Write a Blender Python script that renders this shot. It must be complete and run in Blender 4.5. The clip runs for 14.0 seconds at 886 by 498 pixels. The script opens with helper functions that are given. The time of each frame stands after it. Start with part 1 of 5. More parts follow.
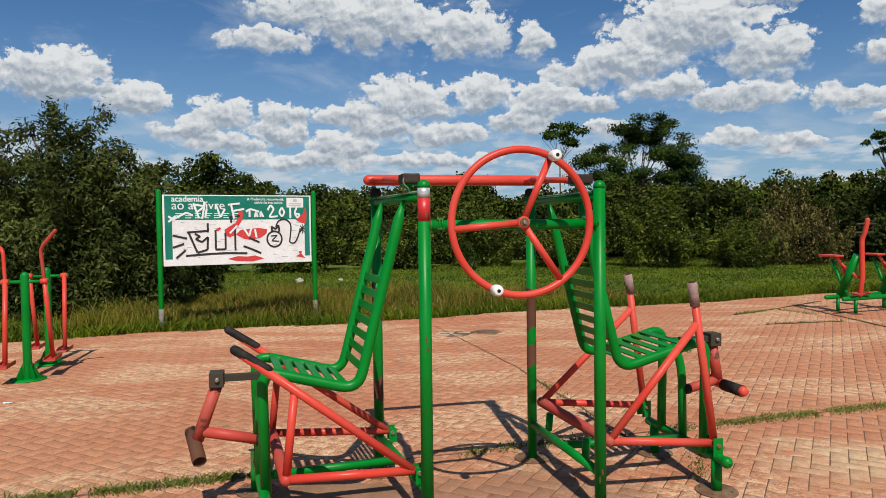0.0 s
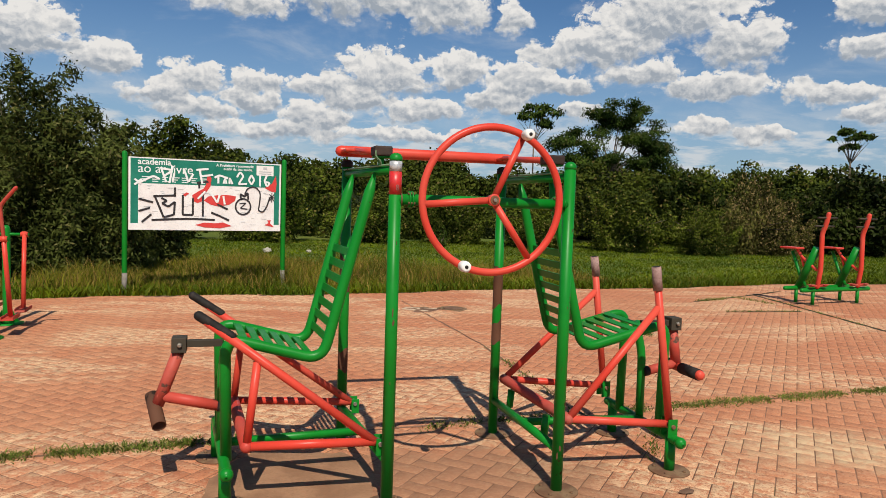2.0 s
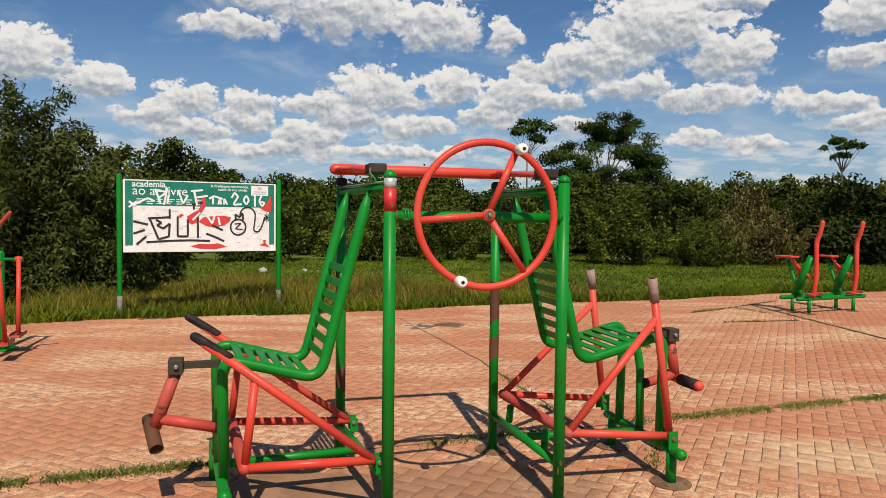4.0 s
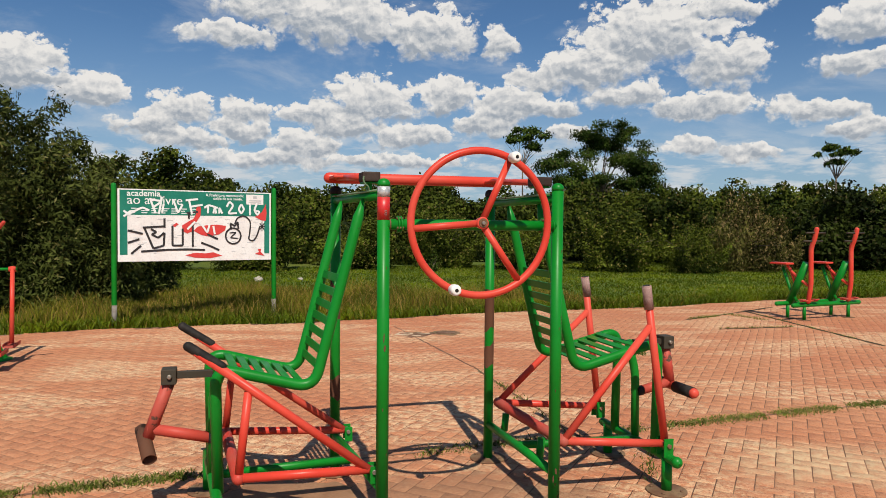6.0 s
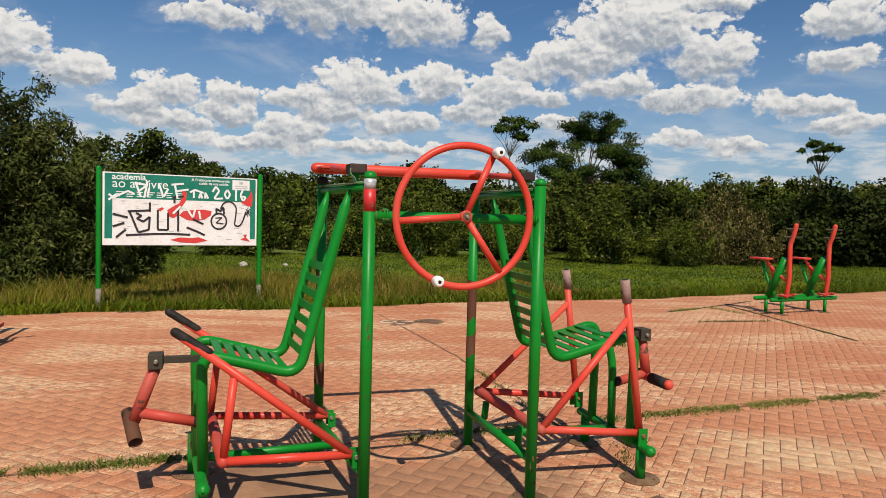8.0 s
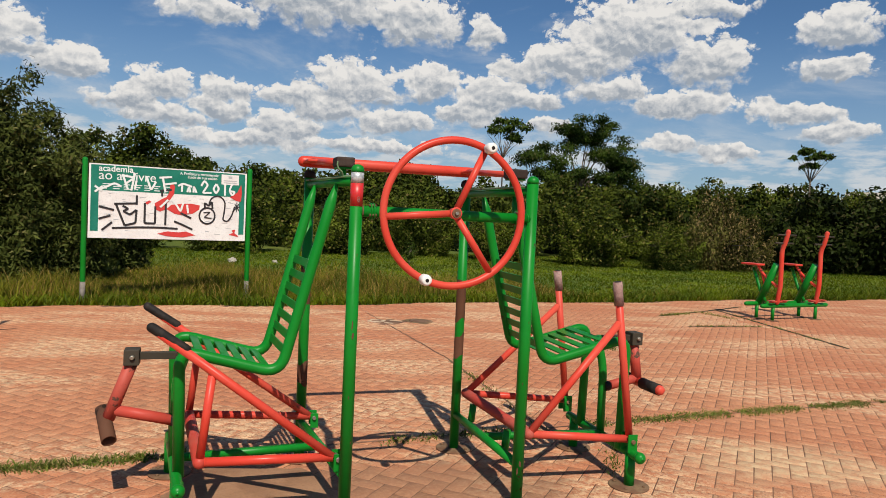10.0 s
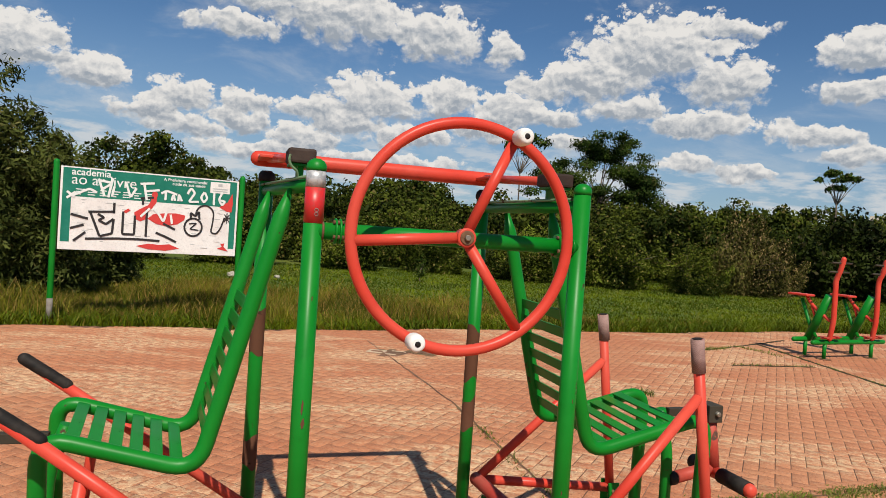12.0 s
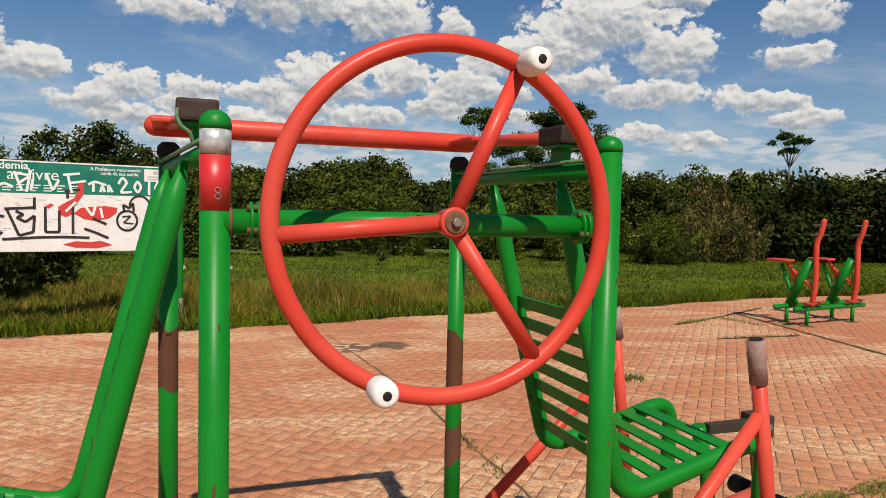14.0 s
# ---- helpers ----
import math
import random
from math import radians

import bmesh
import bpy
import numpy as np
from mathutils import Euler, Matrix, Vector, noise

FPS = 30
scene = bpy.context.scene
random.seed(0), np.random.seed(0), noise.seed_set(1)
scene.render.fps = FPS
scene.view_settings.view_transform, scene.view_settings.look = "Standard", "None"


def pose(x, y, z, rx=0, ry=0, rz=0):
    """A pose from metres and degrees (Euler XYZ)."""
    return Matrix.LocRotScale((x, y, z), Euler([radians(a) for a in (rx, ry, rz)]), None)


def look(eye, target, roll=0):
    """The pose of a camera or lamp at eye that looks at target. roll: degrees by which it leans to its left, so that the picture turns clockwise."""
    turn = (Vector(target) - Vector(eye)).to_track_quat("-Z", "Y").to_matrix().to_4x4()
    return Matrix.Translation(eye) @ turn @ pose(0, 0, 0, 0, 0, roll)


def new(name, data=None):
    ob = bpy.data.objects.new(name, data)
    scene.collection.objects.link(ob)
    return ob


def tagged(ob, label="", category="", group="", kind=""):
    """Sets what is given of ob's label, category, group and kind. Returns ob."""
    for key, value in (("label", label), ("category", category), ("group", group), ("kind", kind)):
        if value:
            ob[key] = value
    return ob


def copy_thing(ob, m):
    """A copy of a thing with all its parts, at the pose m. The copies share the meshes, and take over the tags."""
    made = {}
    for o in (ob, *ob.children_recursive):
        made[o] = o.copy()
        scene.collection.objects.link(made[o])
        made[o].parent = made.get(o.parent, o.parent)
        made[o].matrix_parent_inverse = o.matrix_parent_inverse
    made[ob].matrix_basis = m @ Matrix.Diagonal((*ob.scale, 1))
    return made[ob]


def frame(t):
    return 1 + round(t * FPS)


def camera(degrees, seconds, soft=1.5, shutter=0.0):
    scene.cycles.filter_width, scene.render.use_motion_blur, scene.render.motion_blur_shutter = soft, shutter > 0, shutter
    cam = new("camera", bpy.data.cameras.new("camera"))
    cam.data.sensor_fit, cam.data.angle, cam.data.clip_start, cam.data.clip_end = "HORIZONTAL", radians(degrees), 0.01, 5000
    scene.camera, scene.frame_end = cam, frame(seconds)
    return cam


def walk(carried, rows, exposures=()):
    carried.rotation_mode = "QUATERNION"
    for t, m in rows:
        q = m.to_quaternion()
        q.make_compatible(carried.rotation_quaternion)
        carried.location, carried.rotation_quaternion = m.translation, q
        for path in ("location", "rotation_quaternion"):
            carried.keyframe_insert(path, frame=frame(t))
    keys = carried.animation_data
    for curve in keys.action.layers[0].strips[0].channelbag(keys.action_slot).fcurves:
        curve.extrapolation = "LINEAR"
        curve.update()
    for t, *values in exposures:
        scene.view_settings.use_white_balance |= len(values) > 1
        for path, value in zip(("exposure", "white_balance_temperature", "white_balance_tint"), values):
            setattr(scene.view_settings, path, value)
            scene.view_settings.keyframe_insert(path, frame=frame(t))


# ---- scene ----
cam = camera(64.0, 14.0, 0.8)
PATH = [
    (0, (0.257, 1.093, 1.513), (0.155, 3.089, 1.444), -0.7),
    (0.5, (0.259, 1.09, 1.506), (0.166, 3.086, 1.412), -0.4),
    (1, (0.258, 1.087, 1.506), (0.206, 3.083, 1.394), 1.4),
    (1.5, (0.26, 1.086, 1.505), (0.231, 3.083, 1.398), 1.8),
    (2, (0.26, 1.085, 1.505), (0.244, 3.08, 1.371), 1.9),
    (2.5, (0.261, 1.077, 1.5), (0.241, 3.073, 1.378), 1.4),
    (2.7, (0.259, 1.09, 1.505), (0.251, 3.087, 1.396), 1.6),
    (5, (0.263, 1.081, 1.5), (0.254, 3.08, 1.433), 0.3),
    (5.5, (0.266, 1.085, 1.504), (0.262, 3.084, 1.459), 0.5),
    (6, (0.272, 1.086, 1.503), (0.277, 3.085, 1.438), 0.5),
    (6.5, (0.271, 1.086, 1.502), (0.249, 3.085, 1.423), 0.5),
    (7, (0.268, 1.08, 1.497), (0.241, 3.077, 1.403), 0.6),
    (7.5, (0.293, 1.046, 1.504), (0.309, 3.041, 1.354), 0.2),
    (8, (0.279, 1.007, 1.526), (0.325, 3.004, 1.428), 1.6),
    (8.5, (0.273, 1.006, 1.525), (0.347, 3.002, 1.423), 2.3),
    (8.7, (0.273, 0.993, 1.526), (0.371, 2.989, 1.432), 2.2),
    (10.8, (0.309, 1.46, 1.502), (0.365, 3.457, 1.404), 3.0),
    (11, (0.301, 1.594, 1.533), (0.39, 3.592, 1.475), 2.6),
    (11.5, (0.354, 1.915, 1.521), (0.416, 3.914, 1.469), 2.7),
    (12, (0.369, 2.298, 1.54), (0.396, 4.297, 1.483), 4.0),
    (12.5, (0.308, 2.635, 1.552), (0.429, 4.628, 1.433), 3.2),
    (13, (0.388, 2.853, 1.553), (0.437, 4.852, 1.5), 1.4),
    (13.5, (0.375, 2.986, 1.55), (0.465, 4.983, 1.471), 2.0),
    (14, (0.349, 3.043, 1.541), (0.49, 5.035, 1.431), 1.3),
]
walk(cam, [(t, look(eye, target, roll)) for t, eye, target, roll in PATH], [(0.0, -0.34, 6250, 8), (0.6, -0.31, 6500, 9), (1.2, -0.29, 6650, 10), (2.5, -0.25, 6700, 10), (11.0, -0.28, 6700, 10), (14.0, -0.29, 6800, 10)])

# ---- world, sun and exposure ----
SUN_FROM = Vector((0.147, -0.82, 1.0)).normalized()


class Graph:
    """A small wrapper round a node tree."""

    def __init__(self, tree):
        self.tree = tree
        tree.nodes.clear()

    def put(self, sock, value):
        if isinstance(value, bpy.types.NodeSocket):
            self.tree.links.new(value, sock)
        elif hasattr(sock.default_value, "__len__") and isinstance(value, (int, float)):
            sock.default_value = [value] * len(sock.default_value)
        elif hasattr(sock.default_value, "__len__") and len(sock.default_value) == 4 and len(value) == 3:
            sock.default_value = (*value, 1.0)
        else:
            sock.default_value = value

    def node(self, kind, out=0, **ins):
        n = self.tree.nodes.new(kind)
        for k, v in ins.items():
            self.put(n.inputs[k.replace("_", " ")], v)
        return n.outputs[out]

    def math(self, op, a, b=0.0, c=0.0, clamp=False):
        n = self.tree.nodes.new("ShaderNodeMath")
        n.operation, n.use_clamp = op, clamp
        for i, v in enumerate((a, b, c)):
            self.put(n.inputs[i], v)
        return n.outputs[0]

    def vec(self, op, a, b=(0, 0, 0), c=(0, 0, 0)):
        n = self.tree.nodes.new("ShaderNodeVectorMath")
        n.operation = op
        for i, v in enumerate((a, b, c)):
            self.put(n.inputs[i], v)
        return n.outputs["Value"] if op in ("LENGTH", "DOT_PRODUCT") else n.outputs[0]

    def mix(self, fac, a, b):
        n = self.tree.nodes.new("ShaderNodeMix")
        n.data_type = "RGBA"
        for i, v in ((0, fac), (6, a), (7, b)):
            self.put(n.inputs[i], v)
        return n.outputs[2]

    def ramp(self, fac, lo, hi, a=0.0, b=1.0):
        n = self.tree.nodes.new("ShaderNodeMapRange")
        n.interpolation_type = "SMOOTHSTEP"
        for i, v in enumerate((fac, lo, hi, a, b)):
            self.put(n.inputs[i], v)
        return n.outputs[0]

    def noise(self, vector, scale, detail=4.0, rough=0.55, distort=0.0):
        n = self.tree.nodes.new("ShaderNodeTexNoise")
        for k, v in (("Vector", vector), ("Scale", scale), ("Detail", detail), ("Roughness", rough), ("Distortion", distort)):
            self.put(n.inputs[k], v)
        return n.outputs[0]

    def bump(self, height, strength, distance=0.01):
        return self.node("ShaderNodeBump", Height=height, Strength=strength, Distance=distance)


# cumulus heaps, bank by bank: azimuth (to the right of north), elevation, half width, half height, in degrees
HIGH_BANK = [(-8.6, 15.4, 5.1, 2.4), (-1.2, 14.5, 3.6, 2.2), (-14.3, 16.3, 4.1, 1.4), (-16.2, 14.0, 3.6, 0.9), (4.5, 13.9, 1.5, 1.3), (21.4, 15.9, 2.7, 0.7), (29.8, 13.8, 2.6, 1.5), (30.2, 11.2, 2.3, 1.0)]
GREAT_HEAP = [(16.4, 14.0, 5.2, 2.8), (21.5, 11.8, 2.9, 2.5), (11.6, 11.9, 4.3, 2.1), (7.4, 11.5, 2.0, 1.0), (14.6, 9.9, 3.1, 1.0), (19.6, 8.9, 4.3, 1.0), (27.2, 8.3, 3.1, 0.9), (30.3, 6.9, 2.0, 1.0)]
MIDDLE_BANK = [(-5.6, 9.4, 3.5, 2.2), (-10.4, 8.4, 2.7, 1.0), (-7.7, 7.7, 3.1, 1.1), (-2.5, 6.9, 3.4, 1.1), (0.2, 9.9, 2.2, 1.4), (5.2, 9.3, 3.1, 1.7), (3.6, 8.0, 2.7, 1.1), (9.0, 9.1, 1.8, 1.0), (10.0, 7.2, 1.6, 1.0), (19.4, 6.2, 1.8, 0.9), (23.7, 5.4, 2.2, 0.7)]
WEST_BANK = [(-31.6, 10.4, 3.8, 2.0), (-26.1, 9.1, 2.6, 1.3), (-20.1, 8.3, 2.4, 1.3), (-22.3, 7.3, 2.4, 1.2), (-19.5, 6.3, 3.3, 1.0), (-15.5, 8.6, 2.0, 1.0), (-16.0, 7.2, 2.3, 1.1), (-10.7, 6.2, 2.7, 1.4), (-13.4, 5.0, 4.8, 0.8), (-4.6, 5.0, 5.9, 0.7)]


def build_world():
    world = bpy.data.worlds.new("sky")
    scene.world = world
    world.use_nodes = True
    g = Graph(world.node_tree)
    sky = world.node_tree.nodes.new("ShaderNodeTexSky")
    sky.sky_type, sky.sun_disc = "NISHITA", False
    sky.sun_elevation, sky.sun_rotation = math.asin(SUN_FROM.z), math.pi - math.atan2(SUN_FROM.x, -SUN_FROM.y)
    sky.air_density, sky.dust_density, sky.ozone_density, sky.altitude = 1.0, 0.6, 3.0, 600
    way = g.node("ShaderNodeTexCoord", out=0)
    parts = world.node_tree.nodes.new("ShaderNodeSeparateXYZ")
    g.put(parts.inputs[0], way)
    az = g.math("MULTIPLY", g.math("ARCTAN2", parts.outputs[0], parts.outputs[1]), 180 / math.pi)
    el = g.math("MULTIPLY", g.math("ARCSINE", parts.outputs[2]), 180 / math.pi)
    at = g.node("ShaderNodeCombineXYZ", X=az, Y=el)

    def billow(p, scale, detail):
        """Rounded puffs within puffs: small at their middles, large in the creases between them."""
        n = world.node_tree.nodes.new("ShaderNodeTexVoronoi")
        n.voronoi_dimensions = "2D"
        for k, v in (("Vector", p), ("Scale", scale), ("Detail", detail), ("Roughness", 0.55), ("Lacunarity", 2.3)):
            g.put(n.inputs[k], v)
        return n.outputs["Distance"]

    # the air drags the heaps out of round
    drag = world.node_tree.nodes.new("ShaderNodeTexNoise")
    for k, v in (("Vector", at), ("Scale", 0.33), ("Detail", 5.0), ("Roughness", 0.6)):
        g.put(drag.inputs[k], v)
    bent = g.vec("ADD", at, g.vec("MULTIPLY", g.vec("SUBTRACT", drag.outputs["Color"], (0.5, 0.5, 0.5)), (3.6, 2.2, 0.0)))
    spot = g.node("ShaderNodeSeparateXYZ", Vector=bent)
    bx, by = spot, spot.node.outputs[1]
    near, lift, total = None, None, None
    for a, e, w, h in HIGH_BANK + GREAT_HEAP + MIDDLE_BANK + WEST_BANK:
        dx = g.math("MULTIPLY_ADD", bx, 1 / w, -a / w)
        dy = g.math("MULTIPLY_ADD", by, 1 / h, -e / h)
        # domed above, flatter below
        d = g.vec("LENGTH", g.node("ShaderNodeCombineXYZ", X=dx, Y=g.math("MAXIMUM", dy, g.math("MULTIPLY", dy, -1.5))))
        weight = g.math("POWER", g.math("MAXIMUM", g.math("SUBTRACT", 1.6, d), 0.0), 3.0)
        near = d if near is None else g.math("SMOOTH_MIN", near, d, 0.15)
        lift = g.math("MULTIPLY", dy, weight) if lift is None else g.math("MULTIPLY_ADD", dy, weight, lift)
        total = weight if total is None else g.math("ADD", total, weight)
    lift = g.math("DIVIDE", lift, g.math("ADD", total, 0.02))
    small = g.vec("ADD", g.vec("MULTIPLY", at, (1.0, 1.3, 0.0)), g.vec("MULTIPLY", g.vec("SUBTRACT", drag.outputs["Color"], (0.5, 0.5, 0.5)), (1.4, 1.4, 0.0)))
    puffs = billow(small, 0.55, 3.0)
    fine = g.noise(small, 0.75, 8.0, 0.55, 0.2)
    edge = g.math("ADD", near, g.math("ADD", g.math("MULTIPLY", g.math("SUBTRACT", puffs, 0.55), 0.60), g.math("MULTIPLY", g.math("SUBTRACT", fine, 0.5), 1.05)))
    # crisp on top, fraying below
    soft = g.ramp(lift, -0.6, 0.6, 0.70, 0.20)
    heap = g.ramp(edge, 1.42, g.math("SUBTRACT", 1.42, soft))
    # thin veils over the whole of the sky
    wide = g.noise(g.vec("MULTIPLY", at, (0.6, 1.4, 1.0)), 0.16, 8.0, 0.62, 0.4)
    loose = g.math("MULTIPLY", g.ramp(wide, 0.48, 0.74), 0.42)
    # flat far banks low over the wood
    banks = g.noise(g.vec("MULTIPLY", at, (0.6, 2.2, 1.0)), 0.42, 8.0, 0.6, 0.2)
    low = g.math("MULTIPLY", g.math("MULTIPLY", g.ramp(banks, 0.42, 0.60), g.ramp(el, 8.5, 5.0)), 0.85)
    # sunlit tops and grey undersides
    up = g.vec("ADD", small, (0.14, 0.42, 0.0))
    lit = g.math("SUBTRACT", billow(up, 0.55, 3.0), puffs)
    curl = g.math("SUBTRACT", g.noise(small, 0.75, 4.0, 0.5, 0.2), g.noise(up, 0.75, 4.0, 0.5, 0.2))
    body = g.ramp(edge, 1.35, 0.55)
    tops = g.ramp(lift, -0.7, 0.9, -0.48, 0.34)
    shade = g.math("ADD", g.math("MULTIPLY_ADD", lit, 0.75, g.math("MULTIPLY", curl, 1.5)), g.math("ADD", tops, g.math("SUBTRACT", 0.80, g.math("MULTIPLY", body, 0.38))), clamp=True)
    cloud = g.mix(shade, (6.1, 7.0, 8.2), (14.6, 14.5, 14.3))
    blue = g.vec("MULTIPLY", sky.outputs[0], (0.87, 1.215, 1.49))
    haze = g.ramp(el, 16.0, 0.0, 0.0, 0.6)
    air = g.mix(haze, blue, (6.2, 8.4, 10.8))
    air = g.mix(g.math("MAXIMUM", loose, low), air, (11.2, 11.9, 12.6))
    colour = g.mix(heap, air, cloud)
    back = g.node("ShaderNodeBackground", Color=colour, Strength=0.065)
    out = world.node_tree.nodes.new("ShaderNodeOutputWorld")
    g.put(out.inputs[0], back)


build_world()
sun = new("sun", bpy.data.lights.new("sun", "SUN"))
sun.data.energy, sun.data.angle, sun.data.color = 6.05, radians(0.53), (1.0, 0.945, 0.83)
sun.matrix_world = look(SUN_FROM * 40, (0, 0, 0))


# ---- materials ----
def material(name, build):
    m = bpy.data.materials.new(name)
    m.use_nodes = True
    g = Graph(m.node_tree)
    shader = m.node_tree.nodes.new("ShaderNodeBsdfPrincipled")
    out = m.node_tree.nodes.new("ShaderNodeOutputMaterial")
    g.put(out.inputs[0], shader.outputs[0])
    place = g.node("ShaderNodeTexCoord", out=3)
    for k, v in build(g, place).items():
        g.put(shader.inputs[k.replace("_", " ")], v)
    return m


def painted(colour, faded, under, wear=0.66, gloss=0.32, scale=9.0):
    """Enamel on steel: sun-faded in patches, chipped to primer and rust."""
    def build(g, p):
        patch = g.ramp(g.noise(p, 2.2, 4), 0.35, 0.7)
        chips = g.math("MAXIMUM", g.ramp(g.noise(p, scale, 8, 0.68), wear, wear + 0.035), g.ramp(g.noise(p, scale * 5, 4, 0.6), wear + 0.1, wear + 0.12))
        rust = g.mix(g.noise(p, 60, 4), under, tuple(c * 0.45 for c in under))
        grime = g.ramp(g.noise(p, 14, 6, 0.7), 0.5, 0.8, 0.0, 0.35)
        paint = g.mix(grime, g.mix(patch, colour, faded), tuple(c * 0.55 for c in colour))
        height = g.math("SUBTRACT", g.math("MULTIPLY", g.noise(p, 45, 3), 0.15), chips)
        return dict(Base_Color=g.mix(chips, paint, rust), Specular_IOR_Level=0.22, Roughness=g.math("ADD", g.math("MULTIPLY", chips, 0.4), g.math("ADD", gloss, g.math("MULTIPLY", patch, 0.15))),
                    Normal=g.bump(height, 0.35, 0.002))
    return build


def stony(a, b, scale=6.0, rough=0.85, relief=0.4):
    def build(g, p):
        big, small = g.noise(p, scale, 5, 0.6), g.noise(p, scale * 14, 5, 0.65)
        c = g.mix(g.ramp(big, 0.35, 0.68), a, b)
        c = g.mix(g.ramp(small, 0.45, 0.75, 0.0, 0.4), c, tuple(x * 0.5 for x in a))
        return dict(Base_Color=c, Roughness=rough, Specular_IOR_Level=0.2, Normal=g.bump(small, relief, 0.004))
    return build


def rusty(g, p):
    c = g.mix(g.ramp(g.noise(p, 9, 6), 0.4, 0.65), (0.15, 0.070, 0.035), (0.22, 0.135, 0.07))
    return dict(Base_Color=g.mix(g.ramp(g.noise(p, 70, 4), 0.5, 0.7, 0, 0.6), c, (0.09, 0.05, 0.03)), Roughness=0.85, Metallic=0.15, Normal=g.bump(g.noise(p, 90, 4), 0.5, 0.003))


def rubber(g, p):
    c = g.mix(g.ramp(g.noise(p, 20, 5), 0.4, 0.7), (0.012, 0.010, 0.009), (0.032, 0.025, 0.021))
    return dict(Base_Color=c, Roughness=0.7, Specular_IOR_Level=0.25, Normal=g.bump(g.noise(p, 160, 3), 0.5, 0.002))


def paver(fixed):
    """Red concrete pavers: each of its own shade, with lime-pale wear and lichen over the whole place."""
    def build(g, p):
        place = g.node("ShaderNodeNewGeometry", out=0)
        own = g.node("ShaderNodeObjectInfo", out=5) if fixed else g.node("ShaderNodeNewGeometry", out=8)
        c = g.mix(own, (0.44, 0.158, 0.078), (0.48, 0.185, 0.092))
        # sun-bleached and dusty stretches
        dusty = g.ramp(g.noise(place, 0.45, 5, 0.62), 0.38, 0.62)
        c = g.mix(g.math("MULTIPLY", dusty, 0.42), c, (0.53, 0.265, 0.140))
        # pale worn skin, in streaks and specks
        pale = g.ramp(g.noise(g.vec("MULTIPLY", place, (0.55, 1.3, 1.0)), 0.9, 7, 0.66, 0.4), 0.46, 0.60)
        speck = g.ramp(g.noise(place, 15, 9, 0.78), 0.44, 0.56)
        c = g.mix(g.math("MULTIPLY", g.math("MULTIPLY", pale, speck), 0.62), c, (0.72, 0.53, 0.32))
        worn = g.ramp(g.noise(place, 34, 8, 0.80), 0.51, 0.60, 0.0, 0.8)
        c = g.mix(g.math("MULTIPLY", worn, g.ramp(pale, 0.0, 1.0, 0.30, 1.0)), c, (0.70, 0.50, 0.31))
        pits = g.ramp(g.noise(place, 52, 7, 0.78), 0.53, 0.62, 0.0, 0.85)
        c = g.mix(pits, c, (0.20, 0.08, 0.045))
        dark = g.ramp(g.noise(place, 2.1, 7, 0.68), 0.58, 0.72, 0.0, 0.55)
        c = g.mix(dark, c, (0.20, 0.10, 0.06))
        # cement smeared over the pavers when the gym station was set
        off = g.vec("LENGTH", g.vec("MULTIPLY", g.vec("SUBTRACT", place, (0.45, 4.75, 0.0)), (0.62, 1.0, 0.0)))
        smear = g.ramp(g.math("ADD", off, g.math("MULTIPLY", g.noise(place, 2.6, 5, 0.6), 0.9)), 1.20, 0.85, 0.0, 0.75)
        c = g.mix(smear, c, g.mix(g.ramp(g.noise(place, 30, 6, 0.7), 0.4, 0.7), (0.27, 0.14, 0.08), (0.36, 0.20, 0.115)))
        # sand washed over the paving beside the station
        off = g.vec("LENGTH", g.vec("MULTIPLY", g.vec("SUBTRACT", place, (2.8, 5.6, 0.0)), (0.75, 1.5, 0.0)))
        sand = g.ramp(g.math("ADD", off, g.math("MULTIPLY", g.noise(place, 2.2, 7, 0.68), 1.4)), 1.45, 0.95, 0.0, 0.7)
        c = g.mix(g.math("MULTIPLY", sand, g.ramp(speck, 0.0, 1.0, 0.5, 1.0)), c, (0.62, 0.47, 0.28))
        grain = g.noise(place, 160, 4, 0.7)
        return dict(Base_Color=c, Roughness=0.9, Specular_IOR_Level=0.25, Normal=g.bump(g.math("ADD", grain, g.math("MULTIPLY", speck, 0.5)), 0.45, 0.004))
    return build


def bed_mix(g, p):
    place = g.node("ShaderNodeNewGeometry", out=0)
    c = g.mix(g.ramp(g.noise(place, 2.3, 6), 0.4, 0.62), (0.11, 0.05, 0.028), (0.17, 0.085, 0.045))
    c = g.mix(g.ramp(g.noise(place, 60, 5), 0.5, 0.7, 0, 0.5), c, (0.13, 0.07, 0.045))
    green = g.math("MULTIPLY", g.ramp(g.noise(place, 0.7, 6, 0.6), 0.55, 0.68), 0.6)
    # stretches where the joints are swept full of brick-red sand
    full = g.ramp(g.noise(g.vec("MULTIPLY", place, (0.8, 1.2, 1.0)), 0.55, 6, 0.62, 0.3), 0.46, 0.62, 0.0, 0.6)
    c = g.mix(full, g.mix(green, c, (0.13, 0.13, 0.04)), (0.38, 0.195, 0.115))
    return dict(Base_Color=c, Roughness=0.95, Normal=g.bump(g.noise(place, 110, 4), 0.5, 0.004))


def meadow(g, p):
    place = g.node("ShaderNodeNewGeometry", out=0)
    c = g.mix(g.ramp(g.noise(place, 0.35, 6), 0.35, 0.65), (0.060, 0.097, 0.003), (0.108, 0.130, 0.005))
    c = g.mix(g.ramp(g.noise(place, 9, 6, 0.7), 0.45, 0.7, 0, 0.5), c, (0.05, 0.085, 0.010))
    return dict(Base_Color=c, Roughness=0.95, Normal=g.bump(g.noise(place, 25, 5), 0.8, 0.03))


